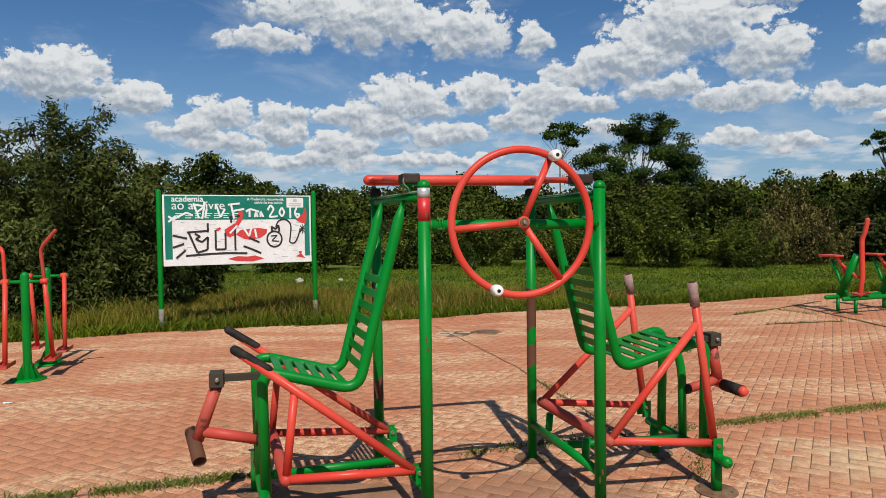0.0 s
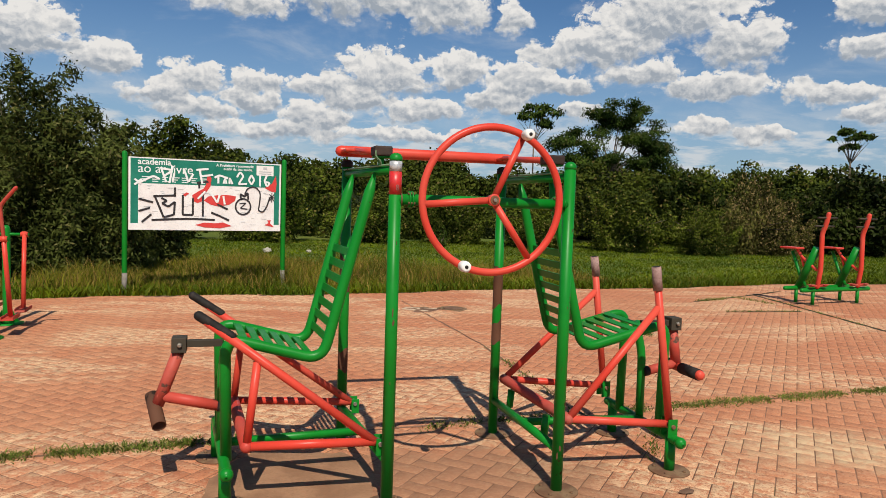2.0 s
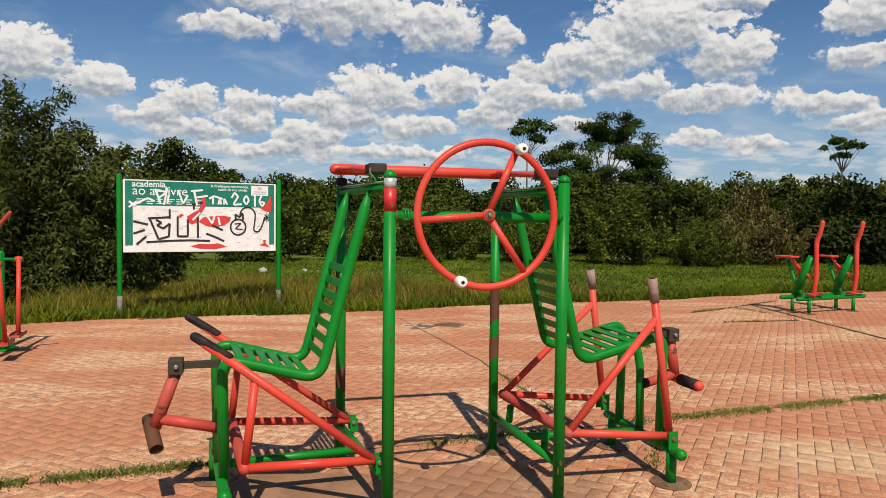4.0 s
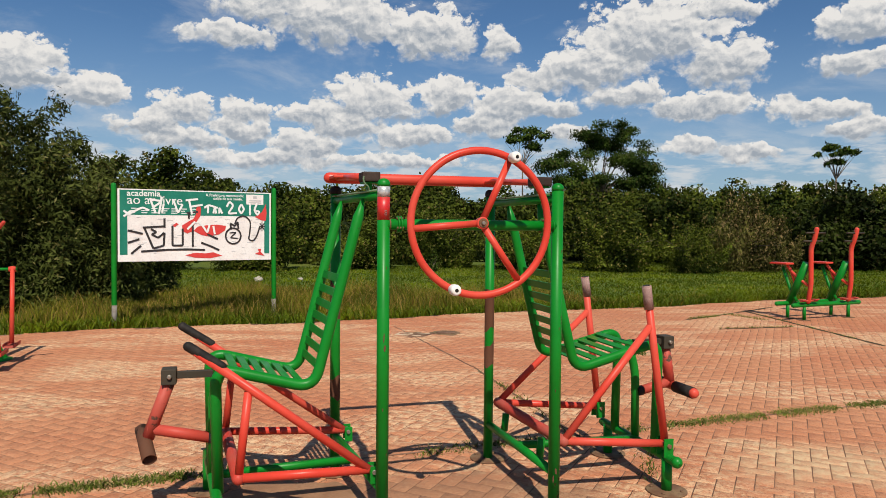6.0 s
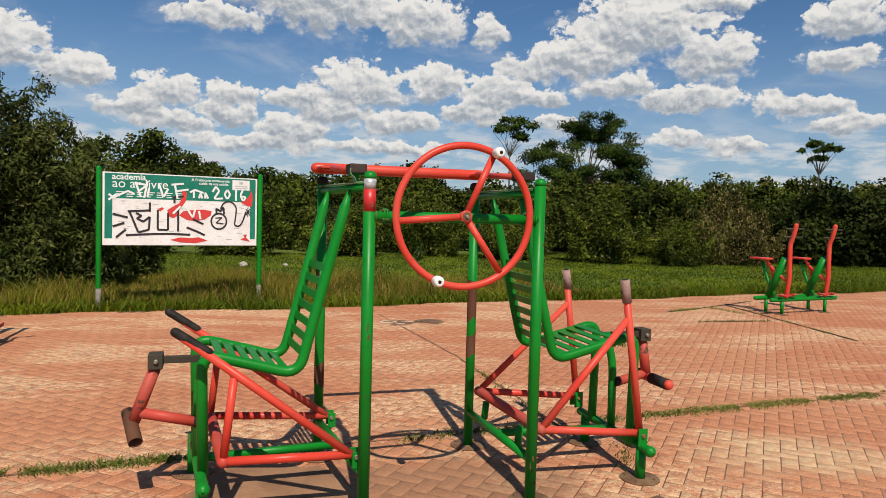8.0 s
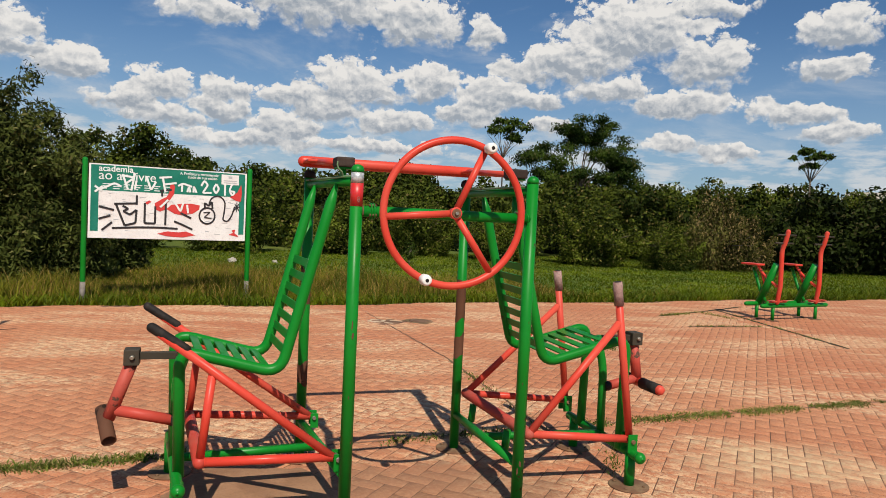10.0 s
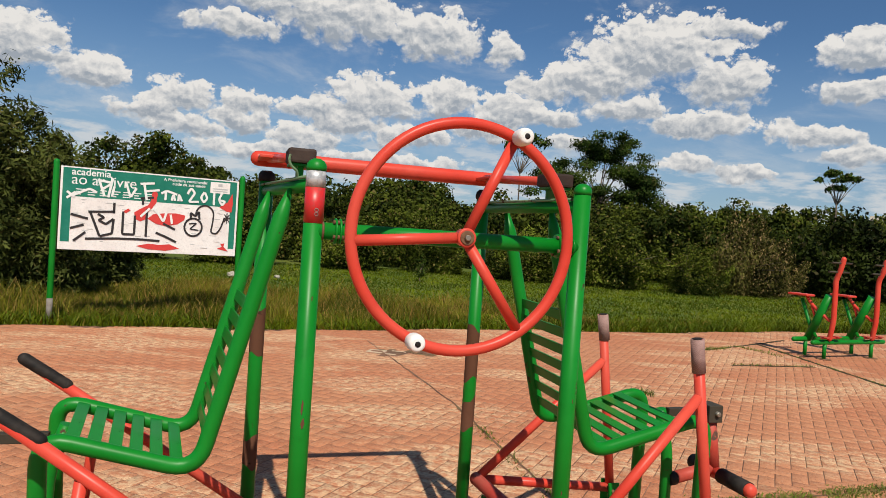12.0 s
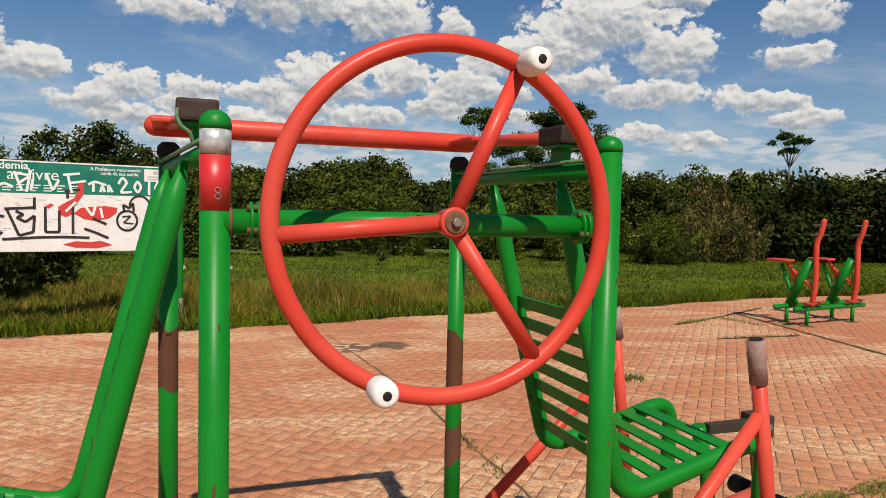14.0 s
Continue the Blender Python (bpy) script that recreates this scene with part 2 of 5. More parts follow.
def leafy(dark, light, dry, share=0.08, gloss=0.05):
    """Leaves or blades, each of its own green, some of them dry, lit and shaded clumps painted in; light passes
    through.
    """
    def build(g, p):
        own = g.node("ShaderNodeNewGeometry", out=8)
        place = g.node("ShaderNodeNewGeometry", out=0)
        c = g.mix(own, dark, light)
        # patchy tint that also paints lit crowns and shaded gaps into the colour
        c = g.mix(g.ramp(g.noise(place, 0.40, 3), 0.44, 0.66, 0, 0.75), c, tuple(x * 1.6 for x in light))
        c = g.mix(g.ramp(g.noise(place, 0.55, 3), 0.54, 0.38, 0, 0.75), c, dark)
        c = g.mix(g.ramp(g.math("FRACT", g.math("MULTIPLY", own, 17.3)), 1 - share, 1 - share + 0.01), c, dry)
        return dict(Base_Color=c, Roughness=0.6, Specular_IOR_Level=gloss)
    return build


GREEN = material("green_enamel", painted((0.002, 0.170, 0.014), (0.004, 0.205, 0.020), (0.09, 0.045, 0.025), 0.64, 0.33))
FADED = material("bleached_green_enamel", painted((0.10, 0.20, 0.09), (0.20, 0.28, 0.17), (0.10, 0.05, 0.03), 0.58, 0.5))
RED = material("red_enamel", painted((0.58, 0.048, 0.029), (0.60, 0.078, 0.050), (0.20, 0.08, 0.05), 0.665, 0.33))
RED_WORN = material("worn_red_enamel", painted((0.48, 0.045, 0.030), (0.40, 0.085, 0.06), (0.13, 0.07, 0.05), 0.60, 0.45, 6.0))
BARE = material("bare_brown_steel", painted((0.095, 0.038, 0.020), (0.125, 0.055, 0.032), (0.05, 0.025, 0.015), 0.6, 0.75))
DARK_STEEL = material("dark_olive_steel", painted((0.036, 0.030, 0.021), (0.055, 0.045, 0.032), (0.10, 0.05, 0.03), 0.60, 0.55))
BROWN = material("brown_rubber_block", stony((0.036, 0.022, 0.018), (0.06, 0.04, 0.032), 12, 0.7, 0.2))
RUST = material("rusty_plate", rusty)
RUBBER = material("black_grip_rubber", rubber)


def knurled(g, p):
    ridges = None
    for slant in (1.0, -1.0):
        n = g.tree.nodes.new("ShaderNodeTexWave")
        n.bands_direction = "X"
        g.put(n.inputs["Vector"], g.node("ShaderNodeCombineXYZ", X=g.vec("DOT_PRODUCT", p, (slant, 0.3, 0.8))))
        g.put(n.inputs["Scale"], 62.0)
        ridges = n.outputs["Fac"] if ridges is None else g.math("MULTIPLY", ridges, n.outputs["Fac"])
    c = g.mix(g.ramp(g.noise(p, 18, 5, 0.6), 0.35, 0.68), (0.30, 0.17, 0.15), (0.44, 0.29, 0.26))
    return dict(Base_Color=g.mix(g.ramp(ridges, 0.25, 0.05, 0.0, 0.55), c, (0.12, 0.07, 0.06)), Roughness=0.75, Specular_IOR_Level=0.2, Normal=g.bump(ridges, 0.5, 0.0012))


KNURL = material("faded_pink_grip", knurled)
WHITE = material("white_plastic", stony((0.80, 0.79, 0.76), (0.70, 0.69, 0.65), 14, 0.4, 0.05))
BOLT = material("zinc_bolt", lambda g, p: dict(Base_Color=g.mix(g.noise(p, 80, 4), (0.45, 0.42, 0.36), (0.25, 0.2, 0.15)), Metallic=0.8, Roughness=0.45))
SILVER = material("silver_reflective_tape", lambda g, p: dict(Base_Color=g.mix(g.ramp(g.noise(p, 60, 5), 0.4, 0.6), (0.55, 0.56, 0.57), (0.36, 0.37, 0.38)), Metallic=0.2, Roughness=0.4))
TAPE_RED = material("red_reflective_tape", lambda g, p: dict(Base_Color=g.mix(g.ramp(g.noise(p, 70, 5), 0.45, 0.7), (0.55, 0.02, 0.02), (0.40, 0.05, 0.04)), Roughness=0.4))
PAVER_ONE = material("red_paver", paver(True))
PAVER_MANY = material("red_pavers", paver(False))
BED = material("sandy_joint_bed", bed_mix)
SOIL = material("dark_joint_soil", stony((0.075, 0.055, 0.028), (0.045, 0.034, 0.017), 8, 0.95, 0.8))
MEADOW = material("meadow_ground", meadow)
MORTAR = material("trodden_mortar", stony((0.34, 0.185, 0.105), (0.24, 0.125, 0.070), 4, 0.95, 0.6))
CONCRETE = material("weathered_concrete", stony((0.58, 0.44, 0.31), (0.42, 0.31, 0.21), 9, 0.95, 0.5))
FOOT_GREY = material("stripped_grey_steel", stony((0.24, 0.22, 0.19), (0.16, 0.13, 0.11), 14, 0.8, 0.3))
IRON = material("cast_iron", stony((0.13, 0.07, 0.045), (0.20, 0.12, 0.075), 11, 0.85, 0.5))
ROCK = material("pale_rock", stony((0.42, 0.38, 0.32), (0.28, 0.25, 0.2), 5, 0.9, 0.8))
BARK = material("grey_brown_bark", stony((0.10, 0.075, 0.055), (0.17, 0.14, 0.11), 9, 0.95, 1.0))
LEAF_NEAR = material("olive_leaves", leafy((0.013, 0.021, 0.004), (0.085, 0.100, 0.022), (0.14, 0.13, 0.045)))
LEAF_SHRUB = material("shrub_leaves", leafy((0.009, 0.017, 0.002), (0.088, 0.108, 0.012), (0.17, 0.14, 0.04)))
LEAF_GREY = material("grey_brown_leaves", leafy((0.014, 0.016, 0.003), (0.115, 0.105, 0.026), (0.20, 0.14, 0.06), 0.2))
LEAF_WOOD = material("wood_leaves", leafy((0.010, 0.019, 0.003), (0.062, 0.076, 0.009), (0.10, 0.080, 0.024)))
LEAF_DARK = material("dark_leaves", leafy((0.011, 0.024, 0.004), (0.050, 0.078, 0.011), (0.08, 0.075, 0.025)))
# near-black colour for the shade between the wood's leaves
WOOD_SHADE = material("painted_wood_shade", stony((0.006, 0.010, 0.003), (0.012, 0.020, 0.004), 1.5, 0.95, 1.0))
LEAF_DEEP = material("deep_green_leaves", leafy((0.005, 0.010, 0.002), (0.026, 0.036, 0.006), (0.05, 0.045, 0.018)))
BLADE = material("grass_blades", leafy((0.036, 0.064, 0.002), (0.094, 0.117, 0.003), (0.17, 0.14, 0.022), 0.06, 0.1))
TALL = material("seeding_grass", leafy((0.048, 0.060, 0.004), (0.155, 0.142, 0.012), (0.25, 0.155, 0.04), 0.26, 0.1))
WEED = material("joint_weed_blades", leafy((0.05, 0.075, 0.010), (0.125, 0.150, 0.022), (0.26, 0.20, 0.08), 0.2, 0.1))
BOARD_GREEN = material("green_board_print", stony((0.010, 0.16, 0.11), (0.022, 0.20, 0.14), 5, 0.45, 0.03))
BOARD_WHITE = material("white_board_print", stony((0.78, 0.76, 0.74), (0.70, 0.66, 0.64), 4, 0.45, 0.03))
INK_WHITE = material("white_marking", lambda g, p: dict(Base_Color=g.mix(g.noise(p, 30), (0.75, 0.76, 0.74), (0.66, 0.70, 0.68)), Roughness=0.5))
INK_BLACK = material("black_spray", lambda g, p: dict(Base_Color=g.mix(g.noise(p, 30), (0.012, 0.01, 0.012), (0.03, 0.025, 0.025)), Roughness=0.5))
INK_RED = material("red_spray", lambda g, p: dict(Base_Color=g.mix(g.noise(p, 30), (0.52, 0.022, 0.022), (0.62, 0.06, 0.05)), Roughness=0.5))
INK_GREY = material("grey_print", lambda g, p: dict(Base_Color=g.mix(g.noise(p, 30), (0.34, 0.35, 0.35), (0.5, 0.5, 0.5)), Roughness=0.5))


# ---- mesh building ----
class Build:
    """Collects vertices and faces for one mesh."""

    def __init__(self):
        self.v, self.f, self.s = [], [], []

    def add(self, verts, faces, smooth=True, m=None):
        k = len(self.v)
        self.v += [tuple(m @ Vector(p)) if m is not None else tuple(p) for p in verts]
        self.f += [[i + k for i in face] for face in faces]
        self.s += [smooth] * len(faces)
        return self

    def tube(self, pts, r, n=14, ends="flat", bend=0.0, point=0.0):
        pts = rounded([Vector(p) for p in pts], bend) if bend else [Vector(p) for p in pts]
        radii = [r] * len(pts)
        if point:
            pts.insert(1, pts[0] + (pts[1] - pts[0]).normalized() * point)
            radii = [r * 0.28] + radii
        if ends == "round":
            a, b = (pts[0] - pts[1]).normalized(), (pts[-1] - pts[-2]).normalized()
            cap = [(math.sin(radians(d)), math.cos(radians(d))) for d in (25, 50, 75)]
            pts = [pts[0] + a * r * s for s, _ in cap[::-1]] + pts + [pts[-1] + b * r * s for s, _ in cap]
            radii = [r * c for _, c in cap[::-1]] + radii + [r * c for _, c in cap]
        verts, faces = [], []
        side = (pts[1] - pts[0]).normalized().orthogonal().normalized()
        for i, p in enumerate(pts):
            d = (pts[min(i + 1, len(pts) - 1)] - pts[max(i - 1, 0)]).normalized()
            side = (side - d * side.dot(d)).normalized()
            other = d.cross(side)
            for j in range(n):
                a = 2 * math.pi * j / n
                verts.append(p + (side * math.cos(a) + other * math.sin(a)) * radii[i])
        for i in range(len(pts) - 1):
            for j in range(n):
                k = (j + 1) % n
                faces.append((i * n + j, i * n + k, (i + 1) * n + k, (i + 1) * n + j))
        self.add(verts, faces)
        if ends != "open":
            k = len(self.v) - len(verts)
            self.f += [[k + j for j in range(n)][::-1], [k + (len(pts) - 1) * n + j for j in range(n)]]
            self.s += [ends == "round"] * 2
        return self

    def box(self, a, b, bevel=0.0, m=None):
        """A box from corner a to corner b with small chamfered edges."""
        a, b = Vector(a), Vector(b)
        bm = bmesh.new()
        bmesh.ops.create_cube(bm, size=1.0, matrix=Matrix.Translation((a + b) / 2) @ Matrix.Diagonal((*(b - a), 1)))
        if bevel:
            bmesh.ops.bevel(bm, geom=bm.edges[:], offset=bevel, segments=2, affect="EDGES", profile=0.6)
        bm.verts.index_update()
        self.add([v.co.copy() for v in bm.verts], [[v.index for v in f.verts] for f in bm.faces], False, m)
        bm.free()
        return self

    def lathe(self, profile, m=None, n=20):
        """Turns (radius, height) pairs round the z axis."""
        verts = [(r * math.cos(2 * math.pi * j / n), r * math.sin(2 * math.pi * j / n), z) for r, z in profile for j in range(n)]
        faces = [(i * n + j, i * n + (j + 1) % n, (i + 1) * n + (j + 1) % n, (i + 1) * n + j) for i in range(len(profile) - 1) for j in range(n)]
        self.add(verts, faces, True, m)
        k = len(self.v) - len(verts)
        self.f += [[k + j for j in range(n)][::-1], [k + (len(profile) - 1) * n + j for j in range(n)]]
        self.s += [False, False]
        return self

    def ring(self, big, small, m, n=72, k=14):
        verts, faces = [], []
        for i in range(n):
            a = 2 * math.pi * i / n
            for j in range(k):
                b = 2 * math.pi * j / k
                r = big + small * math.cos(b)
                verts.append((r * math.cos(a), r * math.sin(a), small * math.sin(b)))
                faces.append((i * k + j, ((i + 1) % n) * k + j, ((i + 1) % n) * k + (j + 1) % k, i * k + (j + 1) % k))
        return self.add(verts, faces, True, m)

    def mesh(self, name):
        me = bpy.data.meshes.new(name)
        me.from_pydata([tuple(p) for p in self.v], [], self.f)
        me.polygons.foreach_set("use_smooth", self.s)
        me.update()
        return me


def rounded(pts, bend, seg=6):
    """A polyline with its inner corners rounded off."""
    out = [pts[0]]
    for a, p, b in zip(pts, pts[1:], pts[2:]):
        d, e = a - p, b - p
        s = min(bend, d.length * 0.49, e.length * 0.49)
        u, w = p + d.normalized() * s, p + e.normalized() * s
        for i in range(seg + 1):
            t = i / seg
            out.append(u * (1 - t) ** 2 + p * 2 * t * (1 - t) + w * t * t)
    return out + [pts[-1]]


def part(name, build, mat, parent=None, label="", m=None):
    ob = new(name, build.mesh(name) if isinstance(build, Build) else build)
    if not ob.data.materials:
        ob.data.materials.append(mat)
    if parent is not None:
        ob.parent = parent
    if m is not None:
        ob.matrix_basis = m
    return tagged(ob, label)


def thing(name, m, label, category, group="", kind=""):
    ob = new(name)
    ob.matrix_basis = m
    ob.empty_display_size = 0.1
    return tagged(ob, label, category, group, kind)


def along(a, b):
    """A pose at a whose z axis points to b."""
    a, b = Vector(a), Vector(b)
    return Matrix.Translation(a) @ (b - a).to_track_quat("Z", "Y").to_matrix().to_4x4()


# ---- ground and pavement ----
EDGE_A, EDGE_B = Vector((-5.44, 10.62)), Vector((10.15, 17.1))
EDGE_SLOPE = (EDGE_B.y - EDGE_A.y) / (EDGE_B.x - EDGE_A.x)


def edge_y(x):
    """Where the paving ends and the meadow begins."""
    return EDGE_A.y + (x - EDGE_A.x) * EDGE_SLOPE + 0.12 * math.sin(x * 1.1) + 0.05 * math.sin(x * 3.7)


b = Build()
ring_r = (0, 4, 9, 16, 30, 60, 120, 300, 900, 2500)
verts = [(0, 8, -0.035)]
for r in ring_r[1:]:
    verts += [(r * math.cos(radians(a)), 8 + r * math.sin(radians(a)), -0.035) for a in range(0, 360, 10)]
faces = [(0, 1 + j, 1 + (j + 1) % 36) for j in range(36)]
for i in range(len(ring_r) - 2):
    faces += [(1 + i * 36 + j, 1 + (i + 1) * 36 + j, 1 + (i + 1) * 36 + (j + 1) % 36, 1 + i * 36 + (j + 1) % 36) for j in range(36)]
b.add(verts, faces, False)
tagged(part("ground", b, MEADOW), "green meadow ground reaching the horizon", "ground", kind="structure")

# the bed of the paving, with a ragged edge to the meadow
b = Build()
xs = [-30 + 0.5 * i for i in range(121)]
top = [(x, edge_y(x), -0.0022) for x in xs]
low = [(x, y, -0.034) for x, y, _ in top]
verts = [(-30, -12, -0.0022), (30, -12, -0.0022)] + top[::-1]
k = len(xs)
b.add(verts, [list(range(len(verts)))], False)
b.add(top + low, [(i, i + 1, k + i + 1, k + i) for i in range(k - 1)], False)
pavement = tagged(part("pavement", b, BED), "red concrete pavers on a sandy bed", "pavement", kind="structure")


# ---- the gym station with two seats ----
GYM = Matrix.Translation((-0.005, 4.482, 0)) @ Matrix.Rotation(radians(16.3), 4, "Z")
POSTS = ((0.0, 0.0), (0.91, 0.0), (-0.10, 0.94), (0.89, 0.94))


def disc_plate(parent, x, y, r=0.115):
    p = part("base_plate", Build().lathe([(r, 0.0), (r, 0.006), (r - 0.004, 0.009), (0.03, 0.010)], n=32), RUST, parent, "round rusty steel base plate", pose(x, y, 0.001))
    for a in range(45, 405, 90):
        part("bolt", Build().lathe([(0.010, 0.0), (0.010, 0.008), (0.006, 0.010)], n=6), RUST, p, m=pose(0.085 * math.cos(radians(a)), 0.085 * math.sin(radians(a)), 0.008))


def paint_chip(post, x, y, z, turn, wide, high):
    """A ragged flake where the enamel has come off the tube."""
    rim = []
    for k in range(14):
        a = 2 * math.pi * k / 14
        q = 0.72 + 0.28 * math.sin(3 * a + z * 40) * math.cos(5 * a + z * 17)
        b = turn + wide * q * math.cos(a)
        rim.append((x + 0.0306 * math.cos(b), y + 0.0306 * math.sin(b), z + high * q * math.sin(a)))
    rim.append((x + 0.0308 * math.cos(turn), y + 0.0308 * math.sin(turn), z))
    part("paint_chip", Build().add(rim, [(k, (k + 1) % 14, 14) for k in range(14)]), BARE, post, "chipped brown spot in the paint")


def gym_station():
    gym = thing("gym_station", GYM, "green and red steel outdoor gym station with two seats", "exercise machine")
    # four posts with domed caps
    for i, (x, y) in enumerate(POSTS):
        post = part("post", Build().tube([(x, y, 0.0), (x, y, 1.695)], 0.030, 24, "flat"), GREEN, gym)
        if i < 2:
            part("post_cap", Build().lathe([(0.0315, 1.690), (0.0315, 1.701), (0.029, 1.712), (0.022, 1.721), (0.011, 1.727), (0.002, 1.728)], pose(x, y, 0), 24), GREEN, post)
        else:
            part("post_cap", Build().lathe([(0.033, 1.690), (0.036, 1.702), (0.033, 1.722), (0.02, 1.735), (0.002, 1.736)], pose(x, y, 0), 24), RUBBER, post, "black rubber cap")
        disc_plate(post, x, y)
        if i == 0:
            part("reflective_tape", Build().lathe([(0.0306, 1.640), (0.0306, 1.690)], pose(x, y, 0), 24), SILVER, post, "worn silver reflective tape")
            part("reflective_tape", Build().lathe([(0.0306, 1.530), (0.0306, 1.639)], pose(x, y, 0), 24), TAPE_RED, post, "red reflective tape with a white mark")
            for z in (1.557, 1.569):
                part("tape_mark", Build().ring(0.0052, 0.0014, pose(x + 0.004, y - 0.0312, z, 90), 20, 6), KNURL, post)
        for z0, z1 in {2: ((0.93, 1.16), (0.47, 0.60)), 3: ((0.83, 1.09), (0.62, 0.74))}.get(i, ()):
            ringed = [[(x + 0.0304 * math.cos(a), y + 0.0304 * math.sin(a), z + 0.022 * math.cos(a + z * 9) + 0.008 * math.sin(3 * a + z * 30)) for a in [2 * math.pi * k / 24 for k in range(24)]] for z in (z0, z1)]
            part("rust_band", Build().add(ringed[0] + ringed[1], [(k, (k + 1) % 24, 24 + (k + 1) % 24, 24 + k) for k in range(24)]), BARE, post, "band where the paint has gone to brown primer")
        for z, turn, wide, high in {0: ((0.965, -92, 0.16, 0.030), (0.915, -84, 0.22, 0.026), (1.30, -75, 0.10, 0.010), (0.62, -100, 0.09, 0.014), (0.40, -60, 0.12, 0.010)), 1: ((0.24, -95, 0.30, 0.020), (0.20, -120, 0.22, 0.024), (0.98, -80, 0.09, 0.010), (0.66, -110, 0.08, 0.012))}.get(i, ()):
            paint_chip(post, x, y, z, radians(turn), wide, high)
    # side bars at the top and near the ground
    for (xa, ya), (xb, yb) in ((POSTS[0], POSTS[2]), (POSTS[1], POSTS[3])):
        bar = part("top_bar", Build().tube([(xa, ya, 1.648), (xb, yb, 1.648)], 0.0225, 16), GREEN, gym)
        lip = Build()
        for q in (-1, 1):
            lip.tube([(xa + 0.021 * q, ya + 0.03, 1.673), (xb + 0.021 * q, yb - 0.03, 1.673)], 0.0055, 8)
        part("channel_lip", lip, FADED, bar, "sun-bleached green rim of the channel")
        part("low_bar", Build().tube([(xa, ya, 0.225), (xb, yb, 0.225)], 0.024, 18), GREEN, gym)
    # crossbar that carries the wheel
    bar = part("crossbar", Build().tube([(0.0, 0, 1.508), (0.91, 0, 1.508)], 0.0265, 20), GREEN, gym)
    for x, q in ((0.076, 1), (0.834, -1)):
        for dx in (-0.007, 0.007):
            part("flange", Build().lathe([(0.0275, -0.0032), (0.040, -0.0032), (0.0415, 0.0), (0.040, 0.0032), (0.0275, 0.0032)], pose(x + dx, 0, 1.508, 0, 90, 0), 24), GREEN, bar)
        for a in range(30, 390, 90):
            part("bolt", Build().lathe([(0.0062, -0.017), (0.0062, 0.017)], pose(x, 0.033 * math.cos(radians(a)), 1.508 + 0.033 * math.sin(radians(a)), 0, 90, 0), 6), RUST, bar)
        part("weld", Build().ring(0.0268, 0.0036, pose(x - 0.047 * q, 0, 1.508, 0, 90, 0), 24, 8), RUST if q > 0 else GREEN, bar, "rough weld seam")
    # hand wheel: rim, three spokes, hub and two knobs, at rest
    hub = Vector((0.42, -0.21, 1.518))
    face = Matrix.Translation(hub) @ Matrix.Rotation(radians(90), 4, "X")
    wheel = part("hand_wheel", Build().ring(0.338, 0.0175, face), RED, gym, "red steel hand wheel with three spokes")
    turn = 25.0
    for k in range(3):
        a = radians(90 - turn - 120 * k)
        d = Vector((math.cos(a), 0, math.sin(a)))
        part("spoke", Build().tube([hub + d * 0.02 + Vector((0, -0.004, 0)), hub + d * 0.328], 0.0165, 14), RED, wheel)
    part("axle", Build().lathe([(0.011, -0.19), (0.011, -0.018)], face, 14), DARK_STEEL, wheel, "dark steel axle")
    part("hub", Build().lathe([(0.022, -0.020), (0.026, -0.016), (0.026, 0.018), (0.029, 0.020), (0.029, 0.027), (0.025, 0.030)], face), RED, wheel)
    part("hub_cap", Build().lathe([(0.0215, 0.0300), (0.0215, 0.0325), (0.019, 0.0335), (0.012, 0.0325)], face), RUST, wheel, "rusty hub cap")
    part("hub_bolt", Build().lathe([(0.0095, 0.0330), (0.0095, 0.0400), (0.0075, 0.0420)], face, 6), BOLT, wheel, "pale worn hub bolt")
    for s in (0, 180):
        a = radians(90 - turn + s)
        at = hub + Vector((math.cos(a), 0, math.sin(a))) * 0.338
        km = Matrix.Translation(at) @ Matrix.Rotation(radians(90), 4, "X")
        part("knob", Build().lathe([(0.016, 0.016), (0.022, 0.020), (0.0255, 0.034), (0.0265, 0.056), (0.0255, 0.074), (0.022, 0.084), (0.016, 0.087), (0.010, 0.0865)], km, 24), WHITE, wheel, "white plastic turning knob")
        part("knob_bolt", Build().lathe([(0.0085, 0.0850), (0.0085, 0.0878), (0.004, 0.0885)], km, 12), RUBBER, wheel)
    # red overhead bar with an arm to each side
    z = 1.785
    over = part("overhead_bar", Build().tube([(-0.14, 0.94, z), (0.925, 0.94, z)], 0.033, 20, "round"), RED, gym, "red overhead bar")
    for x, xe in ((-0.095, -0.03), (0.885, 0.905)):
        part("bar_arm", Build().tube([(x, 0.90, z), (xe, 0.20, 1.742)], 0.018, 14), RED, over)
        part("gusset", Build().box((x - 0.05, 0.70, z - 0.012), (x + 0.05, 0.93, z + 0.002), 0.004), RED, over)
        part("bracket", Build().box((xe - 0.010, 0.19, 1.675), (xe + 0.010, 0.27, 1.722), 0.004).box((xe - 0.040, 0.165, 1.712), (xe + 0.040, 0.265, 1.721), 0.002), GREEN, gym)
        strap = [(xe - 0.040, 0.148, 1.742), (xe - 0.043, 0.148, 1.726), (xe - 0.034, 0.150, 1.708), (xe - 0.016, 0.156, 1.696), (xe - 0.010, 0.165, 1.678)]
        if x < 0:
            part("strap", Build().tube(strap, 0.0045, 8, "round", 0.008), FADED, gym, "bent weathered strap")
        part("stop_block", Build().box((xe - 0.045, 0.15, 1.722), (xe + 0.045, 0.28, 1.770), 0.008), BROWN, gym, "dark brown stop block")
